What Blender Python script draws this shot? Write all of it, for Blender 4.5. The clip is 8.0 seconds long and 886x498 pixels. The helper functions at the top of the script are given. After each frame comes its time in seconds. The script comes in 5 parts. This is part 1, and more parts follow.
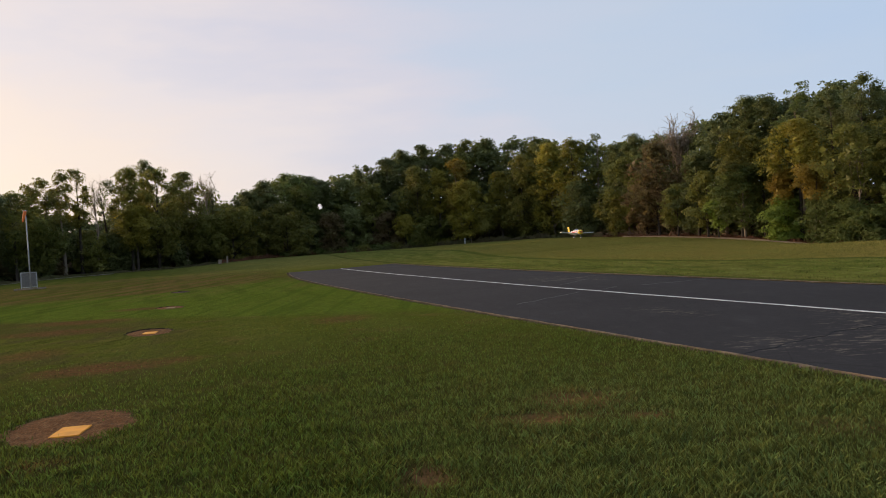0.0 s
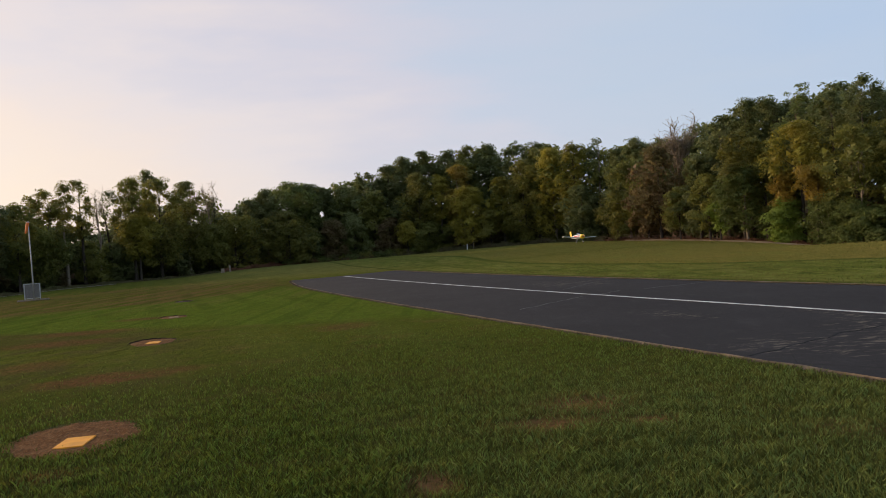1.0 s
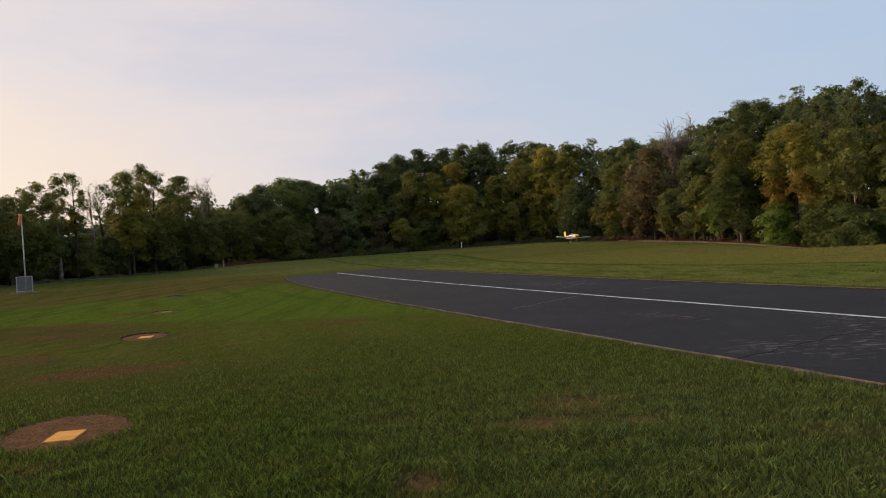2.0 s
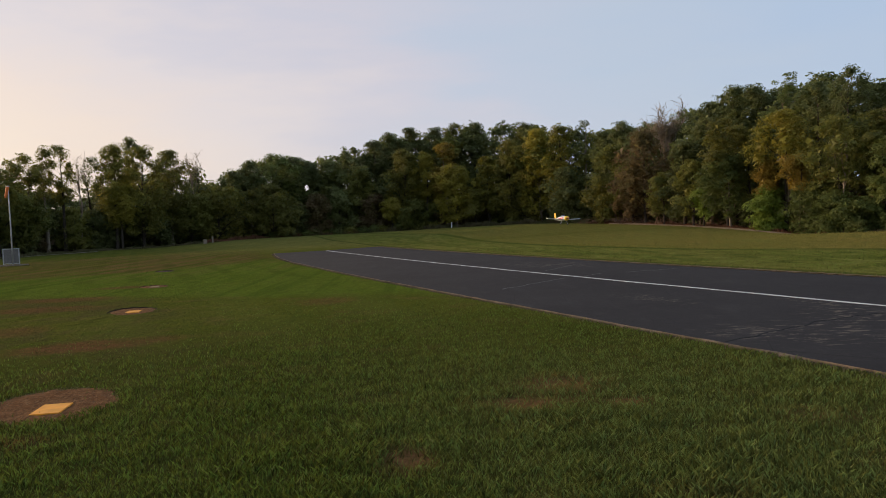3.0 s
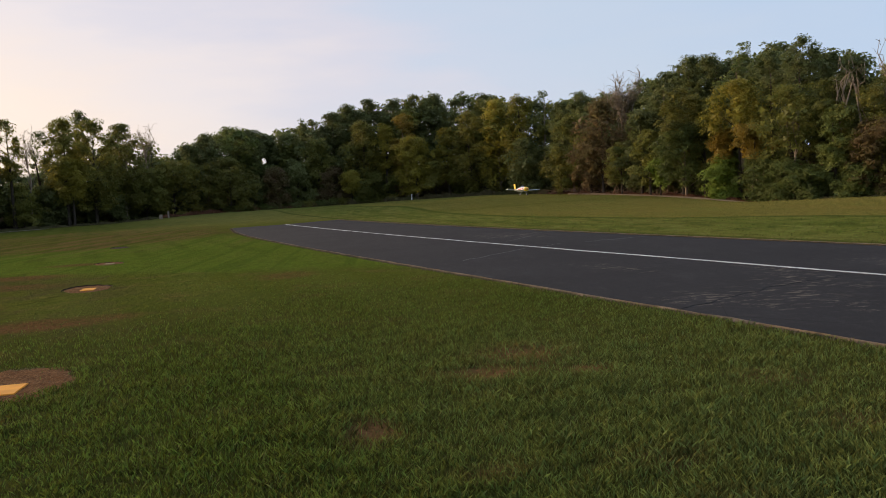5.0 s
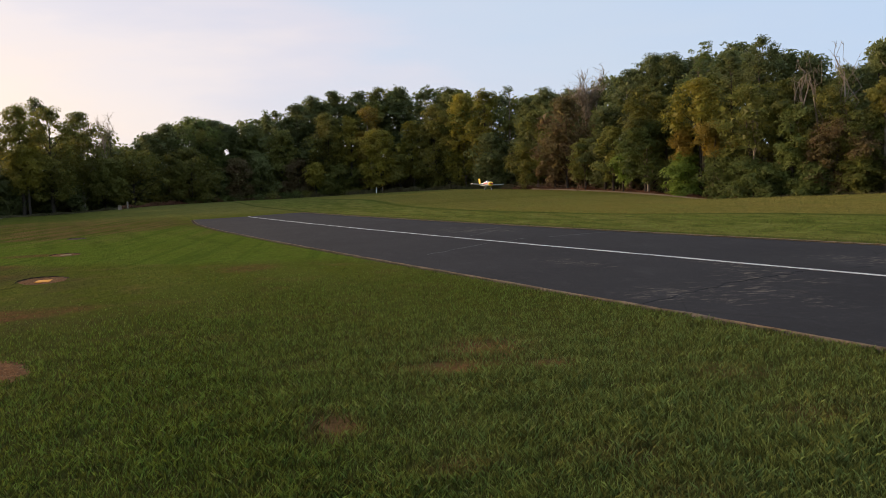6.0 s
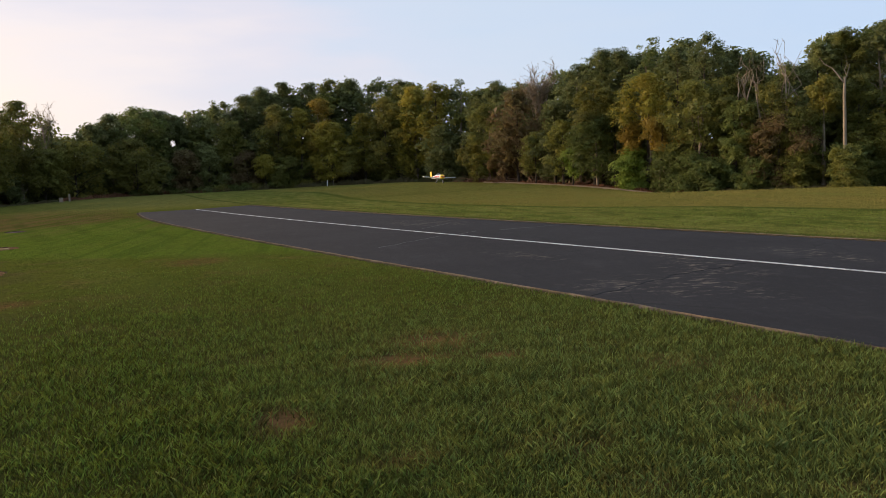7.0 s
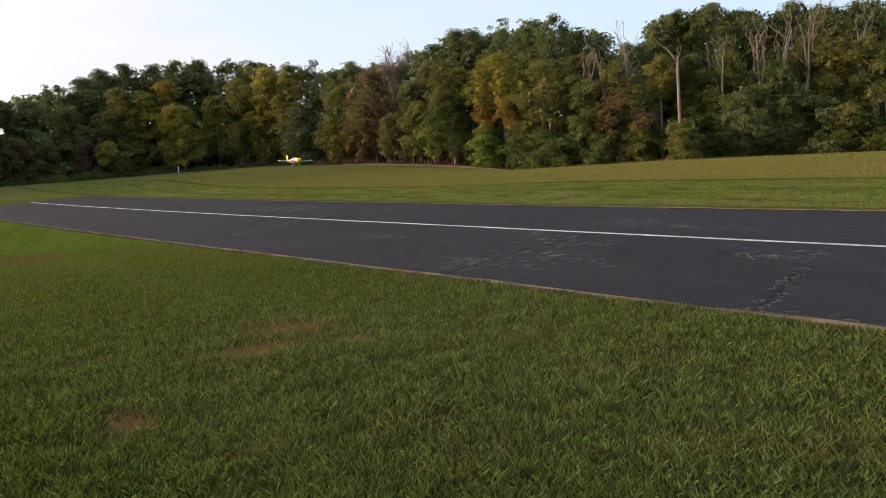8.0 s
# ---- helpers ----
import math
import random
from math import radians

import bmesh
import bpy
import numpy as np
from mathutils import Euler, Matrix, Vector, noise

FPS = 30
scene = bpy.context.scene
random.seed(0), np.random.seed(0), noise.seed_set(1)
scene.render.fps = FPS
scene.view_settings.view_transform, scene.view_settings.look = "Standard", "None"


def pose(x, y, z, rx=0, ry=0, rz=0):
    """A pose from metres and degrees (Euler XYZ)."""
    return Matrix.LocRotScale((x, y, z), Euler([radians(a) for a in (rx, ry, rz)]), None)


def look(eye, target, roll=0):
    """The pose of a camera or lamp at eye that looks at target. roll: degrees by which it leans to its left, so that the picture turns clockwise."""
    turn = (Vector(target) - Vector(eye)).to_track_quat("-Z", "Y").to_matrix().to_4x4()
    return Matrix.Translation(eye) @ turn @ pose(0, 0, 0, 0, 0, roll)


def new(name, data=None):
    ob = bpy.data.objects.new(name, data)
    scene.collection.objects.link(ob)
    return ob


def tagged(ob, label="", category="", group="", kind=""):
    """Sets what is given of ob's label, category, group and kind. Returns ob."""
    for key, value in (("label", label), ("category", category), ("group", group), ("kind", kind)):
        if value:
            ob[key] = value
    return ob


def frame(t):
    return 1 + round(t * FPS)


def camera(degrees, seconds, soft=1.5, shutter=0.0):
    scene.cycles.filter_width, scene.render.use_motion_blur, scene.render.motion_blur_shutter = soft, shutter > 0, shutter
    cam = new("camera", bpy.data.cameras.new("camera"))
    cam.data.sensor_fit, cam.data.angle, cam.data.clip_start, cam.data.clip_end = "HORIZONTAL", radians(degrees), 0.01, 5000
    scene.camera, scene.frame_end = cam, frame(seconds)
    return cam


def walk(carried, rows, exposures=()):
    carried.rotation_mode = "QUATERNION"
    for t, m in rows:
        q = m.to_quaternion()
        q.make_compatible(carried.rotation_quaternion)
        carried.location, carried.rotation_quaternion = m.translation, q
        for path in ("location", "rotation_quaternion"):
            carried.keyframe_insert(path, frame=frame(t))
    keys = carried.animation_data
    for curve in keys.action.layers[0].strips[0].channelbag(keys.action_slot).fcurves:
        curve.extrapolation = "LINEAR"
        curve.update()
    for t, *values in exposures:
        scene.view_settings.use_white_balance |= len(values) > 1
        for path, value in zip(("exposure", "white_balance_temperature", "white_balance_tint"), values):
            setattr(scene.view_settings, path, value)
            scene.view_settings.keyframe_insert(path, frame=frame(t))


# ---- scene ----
cam = camera(60.0, 8.0, soft=0.95)
PATH = [  # seconds, the eye's sideways and forward sway in metres, then the camera's turn about x, y and z in degrees
    (0.0, -0.020, 0.000, 89.240, 3.412, -0.341), (0.2, -0.019, 0.000, 89.380, 3.495, -0.266), (0.5, -0.018, 0.000, 89.580, 4.060, -0.270), (1.0, -0.016, -0.003, 89.706, 4.129, -0.174), (1.2, -0.015, -0.005, 89.760, 4.200, -0.167),
    (2.3, -0.010, -0.010, 89.252, 3.034, -0.833), (2.5, -0.010, -0.009, 88.954, 2.906, -0.984), (3.0, -0.010, -0.008, 87.987, 2.347, -1.324), (3.5, -0.010, -0.006, 87.028, 2.091, -1.933), (4.0, -0.010, -0.005, 86.532, 2.214, -2.684),
    (4.5, -0.010, -0.003, 86.091, 2.641, -3.501), (4.7, -0.010, -0.003, 85.952, 2.798, -3.771), (5.8, -0.010, 0.000, 85.285, 2.697, -6.286), (6.0, -0.010, 0.006, 85.185, 2.319, -6.929), (6.3, -0.011, 0.015, 85.032, 2.009, -8.658),
    (6.5, -0.011, 0.018, 84.821, 2.039, -9.422), (6.8, -0.003, 0.018, 84.658, 2.042, -10.044), (7.0, 0.006, 0.016, 84.524, 2.106, -10.516), (7.2, 0.030, 0.004, 84.278, 2.268, -11.678), (7.5, 0.074, -0.018, 83.761, 2.660, -14.285),
    (7.8, 0.109, -0.025, 83.128, 3.164, -17.810), (8.0, 0.129, -0.026, 82.631, 3.540, -20.877)]
BRIGHT = [(0.0, 1.35), (3.0, 1.23), (4.5, 1.36), (6.0, 1.50), (7.5, 1.70), (8.0, 1.86)]  # the clip's own exposure, in stops
walk(cam, [(t, pose(ex, ey, 1.7, rx, ry, rz)) for t, ex, ey, rx, ry, rz in PATH], BRIGHT)

# ---- world and sun ----
SUN_AZ, SUN_EL = -62.0, 11.0  # degrees clockwise from +y; height over the horizon


def make_world():
    world = bpy.data.worlds.new("evening_sky")
    world.use_nodes = True
    nt = world.node_tree
    nt.nodes.clear()
    sky = nt.nodes.new("ShaderNodeTexSky")
    sky.sky_type = "NISHITA"
    sky.sun_disc = False
    sky.sun_elevation = radians(SUN_EL)
    sky.sun_rotation = radians(SUN_AZ)
    sky.air_density, sky.dust_density, sky.ozone_density = 1.0, 1.6, 2.0
    back = nt.nodes.new("ShaderNodeBackground")
    back.inputs["Strength"].default_value = 0.15
    out = nt.nodes.new("ShaderNodeOutputWorld")
    # a veil of evening haze, warm towards the sun and bluer away from it, with thin streaks of high cloud
    az, el = radians(SUN_AZ), radians(SUN_EL)
    way = Vector((math.sin(az) * math.cos(el), math.cos(az) * math.cos(el), math.sin(el)))
    tc = nt.nodes.new("ShaderNodeTexCoord")
    dot = nt.nodes.new("ShaderNodeVectorMath")
    dot.operation = "DOT_PRODUCT"
    dot.inputs[1].default_value = way - Vector((0, 0, 0.9))  # the warm light lies low over the horizon
    spread = nt.nodes.new("ShaderNodeMapRange")
    spread.inputs["From Min"].default_value, spread.inputs["From Max"].default_value = -0.4, 0.9
    mp = nt.nodes.new("ShaderNodeMapping")
    mp.inputs["Rotation"].default_value = (0.25, 0.5, 0.6)
    mp.inputs["Scale"].default_value = (1.2, 3.5, 6.0)
    nz = nt.nodes.new("ShaderNodeTexNoise")
    nz.inputs["Scale"].default_value = 1.6
    nz.inputs["Detail"].default_value = 6.0
    nz.inputs["Roughness"].default_value = 0.55
    streak = nt.nodes.new("ShaderNodeMapRange")
    streak.inputs["From Min"].default_value, streak.inputs["From Max"].default_value = 0.35, 0.75
    streak.inputs["To Min"].default_value, streak.inputs["To Max"].default_value = -0.09, 0.13
    add = nt.nodes.new("ShaderNodeMath")
    ramp = nt.nodes.new("ShaderNodeValToRGB")
    stops = ramp.color_ramp.elements
    stops[0].position, stops[0].color = 0.0, (0.49, 0.61, 0.81, 1)
    stops[1].position, stops[1].color = 1.0, (0.98, 0.785, 0.64, 1)
    for at, shade in ((0.12, (0.51, 0.62, 0.80, 1)), (0.34, (0.565, 0.64, 0.77, 1)), (0.46, (0.60, 0.645, 0.765, 1)), (0.58, (0.70, 0.665, 0.74, 1)), (0.70, (0.83, 0.735, 0.735, 1)), (0.85, (0.92, 0.76, 0.68, 1))):
        stops.new(at).color = shade
    gain = nt.nodes.new("ShaderNodeVectorMath")
    gain.operation = "SCALE"
    gain.inputs["Scale"].default_value = 2.5
    tint = nt.nodes.new("ShaderNodeMix")
    tint.data_type = "RGBA"
    tint.inputs["Factor"].default_value = 0.94
    nt.links.new(tc.outputs["Generated"], mp.inputs["Vector"])
    nt.links.new(tc.outputs["Generated"], dot.inputs[0])
    nt.links.new(mp.outputs["Vector"], nz.inputs["Vector"])
    nt.links.new(nz.outputs["Fac"], streak.inputs["Value"])
    nt.links.new(dot.outputs["Value"], spread.inputs["Value"])
    nt.links.new(spread.outputs["Result"], add.inputs[0])
    nt.links.new(streak.outputs["Result"], add.inputs[1])
    nt.links.new(add.outputs["Value"], ramp.inputs["Fac"])
    nt.links.new(ramp.outputs["Color"], gain.inputs[0])
    nt.links.new(sky.outputs["Color"], tint.inputs["A"])
    nt.links.new(gain.outputs["Vector"], tint.inputs["B"])
    nt.links.new(tint.outputs["Result"], back.inputs["Color"])
    nt.links.new(back.outputs["Background"], out.inputs["Surface"])
    scene.world = world
    lamp = bpy.data.lights.new("sun", "SUN")
    lamp.energy, lamp.angle, lamp.color = 2.0, radians(12), (1.0, 0.74, 0.50)
    sun = new("sun", lamp)
    sun.matrix_world = look(way * 200, (0, 0, 0))


make_world()


# ---- material tools ----
class Nodes:
    """A short way of building a node material."""

    def __init__(self, name, roughness=0.8, specular=0.3, metallic=0.0):
        self.mat = bpy.data.materials.new(name)
        self.mat.use_nodes = True
        self.nt = self.mat.node_tree
        self.bsdf = self.nt.nodes["Principled BSDF"]
        self.bsdf.inputs["Roughness"].default_value = roughness
        self.bsdf.inputs["Specular IOR Level"].default_value = specular
        self.bsdf.inputs["Metallic"].default_value = metallic

    def node(self, kind, **inputs):
        n = self.nt.nodes.new(kind)
        for key, value in inputs.items():
            self.set(n.inputs[key.replace("_", " ")], value)
        return n

    def set(self, socket, value):
        if isinstance(value, bpy.types.NodeSocket):
            self.nt.links.new(value, socket)
        else:
            socket.default_value = value

    def place(self):
        return self.node("ShaderNodeNewGeometry").outputs["Position"]

    def local(self):
        return self.node("ShaderNodeTexCoord").outputs["Object"]

    def island(self):
        return self.node("ShaderNodeNewGeometry").outputs["Random Per Island"]

    def any_object(self):
        return self.node("ShaderNodeObjectInfo").outputs["Random"]

    def turned(self, vector, degrees=0.0, scale=(1, 1, 1), shift=(0, 0, 0)):
        return self.node("ShaderNodeMapping", Vector=vector, Rotation=(0, 0, radians(degrees)), Scale=scale, Location=shift).outputs["Vector"]

    def noise(self, vector, scale, detail=4.0, rough=0.55):
        return self.node("ShaderNodeTexNoise", Vector=vector, Scale=scale, Detail=detail, Roughness=rough).outputs["Fac"]

    def ramp(self, value, lo, hi, a=0.0, b=1.0):
        n = self.node("ShaderNodeMapRange", Value=value)
        n.interpolation_type = "SMOOTHSTEP"
        for key, v in (("From Min", lo), ("From Max", hi), ("To Min", a), ("To Max", b)):
            n.inputs[key].default_value = v
        return n.outputs["Result"]

    def math(self, op, a, b=0.0):
        n = self.nt.nodes.new("ShaderNodeMath")
        n.operation = op
        self.set(n.inputs[0], a)
        self.set(n.inputs[1], b)
        return n.outputs["Value"]

    def mix(self, factor, a, b, how="MIX"):
        n = self.nt.nodes.new("ShaderNodeMix")
        n.data_type, n.blend_type = "RGBA", how
        self.set(n.inputs["Factor"], factor)
        self.set(n.inputs["A"], (*a, 1) if isinstance(a, tuple) else a)
        self.set(n.inputs["B"], (*b, 1) if isinstance(b, tuple) else b)
        return n.outputs["Result"]

    def colour(self, value):
        self.set(self.bsdf.inputs["Base Color"], (*value, 1) if isinstance(value, tuple) else value)
        return self

    def bump(self, height, strength=0.4, distance=0.02):
        self.set(self.bsdf.inputs["Normal"], self.node("ShaderNodeBump", Height=height, Strength=strength, Distance=distance).outputs["Normal"])
        return self


RUN_TURN = 20.78  # the runway's axis lies this many degrees to the left of +y
RUN_C, RUN_S = math.cos(radians(RUN_TURN)), math.sin(radians(RUN_TURN))


def field(along, lat):
    """From metres along and across the runway's axis, seen from the pilot's stand, to world x, y."""
    return (RUN_C * lat - RUN_S * along, RUN_S * lat + RUN_C * along)


def spot_mask(n, pos, cx, cy, rx, ry, turn, soft=0.5):
    """1 inside a ragged oval spot of the lawn, 0 outside."""
    wob = n.node("ShaderNodeTexNoise", Vector=pos, Scale=3.0, Detail=3.0).outputs["Color"]
    v = n.node("ShaderNodeVectorMath", **{}).outputs["Vector"]
    add = v.node
    add.operation = "MULTIPLY_ADD"
    n.set(add.inputs[0], wob)
    add.inputs[1].default_value = (0.7 * rx, 0.7 * ry, 0)
    n.set(add.inputs[2], pos)
    m = n.node("ShaderNodeMapping", Vector=v)
    m.vector_type = "TEXTURE"
    m.inputs["Location"].default_value = (cx + 0.35 * rx, cy + 0.35 * ry, 0)
    m.inputs["Rotation"].default_value = (0, 0, radians(turn))
    m.inputs["Scale"].default_value = (rx, ry, 1000)
    ln = n.nt.nodes.new("ShaderNodeVectorMath")
    ln.operation = "LENGTH"
    n.set(ln.inputs[0], m.outputs["Vector"])
    return n.ramp(ln.outputs["Value"], 1 - soft, 1 + soft, 1.0, 0.0)


def turf_colour(n, blade):
    """Colour of the mown grass, the same for the ground and for the blades that stand on it."""
    pos = n.place()
    flat = n.node("ShaderNodeVectorMath")
    flat.operation = "MULTIPLY"
    n.set(flat.inputs[0], pos)
    flat.inputs[1].default_value = (1, 1, 0)
    pos = flat.outputs["Vector"]
    big = n.noise(pos, 0.16, 4)
    mid = n.noise(pos, 0.9, 5, 0.6)
    fine = n.noise(pos, 9.0, 4, 0.7)
    col = n.mix(n.ramp(big, 0.35, 0.65), (0.076, 0.091, 0.014), (0.096, 0.101, 0.017))
    col = n.mix(n.ramp(mid, 0.48, 0.74, 0, 0.75), col, (0.129, 0.096, 0.031))
    # bands of the field, along and across the runway's axis
    lane = n.turned(pos, -RUN_TURN, (1, 1, 1))
    split = n.node("ShaderNodeSeparateXYZ", Vector=lane)
    wob = n.math("MULTIPLY", n.math("SUBTRACT", n.noise(pos, 0.28, 4), 0.5), 5.0)
    across = split.outputs["X"]
    along = n.math("ADD", split.outputs["Y"], wob)
    side = n.math("ADD", across, n.math("MULTIPLY", wob, 0.6))
    wave = n.math("SINE", n.math("ADD", n.math("MULTIPLY", across, 2.6), n.math("MULTIPLY", big, 5.0)))
    col = n.mix(n.ramp(wave, -0.4, 0.6, 0, 0.22), col, (0.116, 0.129, 0.029))

    def band(lo, hi, soft, inner, k):
        a = n.math("MULTIPLY", n.ramp(along, lo - soft, lo + soft), n.ramp(along, hi - soft, hi + soft, 1.0, 0.0))
        return n.math("MULTIPLY", n.math("MULTIPLY", a, n.ramp(side, inner - 2.0, inner + 1.0, 1.0, 0.0)), k)

    rough = n.noise(n.turned(pos, -RUN_TURN, (0.5, 0.16, 1)), 1.0, 5, 0.65)
    lines = n.noise(n.turned(pos, -RUN_TURN, (1.5, 0.045, 1)), 1.0, 5, 0.6)
    swirl = n.noise(n.turned(pos, -RUN_TURN - 12, (0.75, 0.34, 1)), 1.0, 6, 0.7)
    skew = n.math("ADD", along, n.math("MULTIPLY", across, 0.85))
    beyond = n.math("SUBTRACT", along, n.math("MAXIMUM", across, 0.0))
    col = n.mix(n.math("MULTIPLY", band(35.0, 64.0, 2.5, 9.0, 1.0), n.ramp(rough, 0.38, 0.62, 0.25, 0.95)), col, (0.098, 0.072, 0.025))
    col = n.mix(n.math("MULTIPLY", band(32.0, 72.0, 3.0, 8.0, 1.0), n.ramp(lines, 0.50, 0.56, 0.0, 0.9)), col, (0.130, 0.086, 0.034))
    col = n.mix(n.math("MULTIPLY", band(32.0, 72.0, 3.0, 8.0, 1.0), n.ramp(lines, 0.38, 0.46, 0.8, 0.0)), col, (0.060, 0.074, 0.014))
    near_left = n.math("MULTIPLY", n.math("MULTIPLY", n.ramp(skew, 9.0, 12.0), n.ramp(skew, 21.5, 23.5, 1.0, 0.0)), n.ramp(side, -0.5, 1.8, 1.0, 0.0))
    col = n.mix(n.math("MULTIPLY", near_left, n.ramp(swirl, 0.44, 0.60, 0.0, 0.75)), col, (0.080, 0.064, 0.025))
    col = n.mix(n.math("MULTIPLY", near_left, n.ramp(swirl, 0.32, 0.44, 0.85, 0.0)), col, (0.050, 0.056, 0.012))
    sunburnt = n.math("MULTIPLY", n.math("MULTIPLY", n.ramp(skew, 16.5, 18.5), n.ramp(skew, 22.0, 23.0, 1.0, 0.0)), n.ramp(side, -1.5, 0.8, 0.75, 0.0))
    col = n.mix(n.math("MULTIPLY", sunburnt, n.ramp(mid, 0.3, 0.6, 0.45, 0.9)), col, (0.078, 0.062, 0.023))
    lush = n.math("MULTIPLY", n.math("MULTIPLY", n.ramp(skew, 21.5, 23.5), n.ramp(beyond, 34.5, 38.0, 1.0, 0.0)), n.ramp(side, 6.0, 8.5, 0.85, 0.0))
    col = n.mix(n.math("MULTIPLY", lush, n.ramp(lines, 0.3, 0.65, 1.0, 0.7)), col, (0.098, 0.146, 0.018))
    col = n.mix(n.math("MULTIPLY", lush, n.ramp(lines, 0.40, 0.48, 0.6, 0.0)), col, (0.050, 0.078, 0.012))
    swathes = n.math("SINE", n.math("ADD", n.math("MULTIPLY", across, 3.6), n.math("MULTIPLY", big, 3.0)))
    worked = n.math("MULTIPLY", n.ramp(along, 18.0, 26.0), n.ramp(side, 6.0, 8.5, 1.0, 0.0))
    col = n.mix(n.math("MULTIPLY", worked, n.math("MULTIPLY", n.ramp(swathes, 0.1, 0.9, 0.0, 0.45), n.ramp(rough, 0.42, 0.60))), col, (0.042, 0.060, 0.011))
    # drier, paler grass beyond the runway
    streak = n.noise(n.turned(pos, -RUN_TURN, (0.55, 0.05, 1)), 1.0, 5, 0.65)
    fuzz = n.noise(pos, 2.2, 5, 0.7)
    mown = n.mix(n.ramp(streak, 0.36, 0.64), (0.116, 0.136, 0.027), (0.166, 0.156, 0.040))
    unmown = n.mix(n.ramp(fuzz, 0.40, 0.60), (0.164, 0.141, 0.030), (0.218, 0.172, 0.046))
    unmown = n.mix(n.ramp(streak, 0.45, 0.7, 0, 0.5), unmown, (0.130, 0.130, 0.028))
    lat = n.math("ADD", across, n.math("MULTIPLY", wob, 0.12))
    edge = n.math("ADD", n.ramp(split.outputs["Y"], 20.0, 29.0, 26.3, 23.7), n.ramp(split.outputs["Y"], 36.0, 90.0, 0.0, 9.0))
    swath = n.math("SUBTRACT", lat, edge)
    rows = n.noise(n.turned(pos, -RUN_TURN, (2.4, 0.10, 1)), 1.0, 6, 0.7)
    mown = n.mix(n.ramp(rows, 0.52, 0.66, 0, 0.75), mown, (0.215, 0.185, 0.050))
    mown = n.mix(n.ramp(rows, 0.34, 0.47, 0.75, 0), mown, (0.072, 0.088, 0.018))
    clod = n.noise(n.turned(pos, -RUN_TURN, (0.42, 0.11, 1)), 1.0, 9, 0.85)
    mown = n.mix(n.ramp(clod, 0.40, 0.49, 0.8, 0), mown, (0.070, 0.080, 0.017))
    mown = n.mix(n.ramp(clod, 0.52, 0.62, 0, 0.7), mown, (0.195, 0.185, 0.050))
    mown = n.mix(n.math("MULTIPLY", n.ramp(split.outputs["Y"], 12.0, 26.0, 0.6, 0.15), n.ramp(streak, 0.3, 0.7, 1.0, 0.4)), mown, (0.128, 0.160, 0.027))
    tufts = n.noise(n.turned(pos, -RUN_TURN, (1.0, 0.45, 1)), 6.0, 6, 0.8)
    mown = n.mix(n.ramp(tufts, 0.50, 0.62, 0.0, 0.5), mown, (0.205, 0.190, 0.050))
    mown = n.mix(n.ramp(tufts, 0.38, 0.48, 0.55, 0.0), mown, (0.070, 0.082, 0.017))
    hollow = n.noise(n.turned(pos, -RUN_TURN, (1.0, 0.55, 1)), 0.9, 3, 0.55)
    drift = n.noise(n.turned(pos, -RUN_TURN, (0.22, 0.07, 1)), 1.0, 5, 0.6)
    unmown = n.mix(n.ramp(rows, 0.36, 0.46, 0.6, 0.0), unmown, (0.112, 0.110, 0.026))
    unmown = n.mix(n.ramp(rows, 0.54, 0.66, 0.0, 0.5), unmown, (0.265, 0.222, 0.066))
    unmown = n.mix(n.ramp(drift, 0.50, 0.62, 0.0, 0.55), unmown, (0.225, 0.160, 0.046))
    unmown = n.mix(n.ramp(drift, 0.36, 0.46, 0.55, 0.0), unmown, (0.168, 0.180, 0.040))
    # the shade of shallow hollows, put into the colour rather than shaped
    mown = n.mix(n.ramp(hollow, 0.55, 0.64, 0.0, 0.65), mown, (0.058, 0.072, 0.016))
    mown = n.mix(n.ramp(hollow, 0.36, 0.45, 0.5, 0.0), mown, (0.205, 0.205, 0.058))
    unmown = n.mix(n.ramp(tufts, 0.50, 0.62, 0.0, 0.5), unmown, (0.260, 0.205, 0.056))
    unmown = n.mix(n.ramp(tufts, 0.38, 0.48, 0.5, 0.0), unmown, (0.110, 0.100, 0.024))
    wild = n.math("MULTIPLY", n.ramp(swath, 0.0, 0.7), n.ramp(split.outputs["Y"], 30.0, 60.0, 1.0, 0.6))
    pale = n.mix(wild, mown, unmown)
    pale = n.mix(n.math("MULTIPLY", n.ramp(swath, -0.9, -0.3), n.ramp(swath, -0.1, 0.5, 0.75, 0.0)), pale, (0.056, 0.068, 0.015))
    pale = n.mix(n.math("MULTIPLY", n.ramp(swath, -5.2, -4.8), n.ramp(swath, -4.6, -3.8, 0.45, 0.0)), pale, (0.075, 0.088, 0.019))
    shift = n.math("MAXIMUM", n.math("SUBTRACT", n.math("MULTIPLY", split.outputs["Y"], 0.0333), 0.5), 0.0)
    beside = n.math("SUBTRACT", across, n.math("MULTIPLY", n.math("MULTIPLY", shift, shift), 0.772))
    pale = n.mix(n.ramp(beside, 16.2, 18.6, 0.5, 0.0), pale, (0.190, 0.160, 0.050))
    # the shadowed wall of grass past the far verge, painted as a dark band
    lip = n.math("ADD", beside, n.math("MULTIPLY", fuzz, 0.5))
    pale = n.mix(n.math("MULTIPLY", n.ramp(lip, 16.50, 16.62), n.ramp(lip, 16.95, 17.25, 0.75, 0.0)), pale, (0.050, 0.066, 0.014))
    far_end = n.math("MULTIPLY", n.ramp(along, 52.0, 66.0), n.ramp(across, -4.0, 14.0))
    col = n.mix(n.math("MAXIMUM", n.math("MULTIPLY", n.ramp(beside, 15.0, 15.8), n.ramp(split.outputs["Y"], 56.0, 62.0, 1.0, 0.0)), far_end), col, pale)
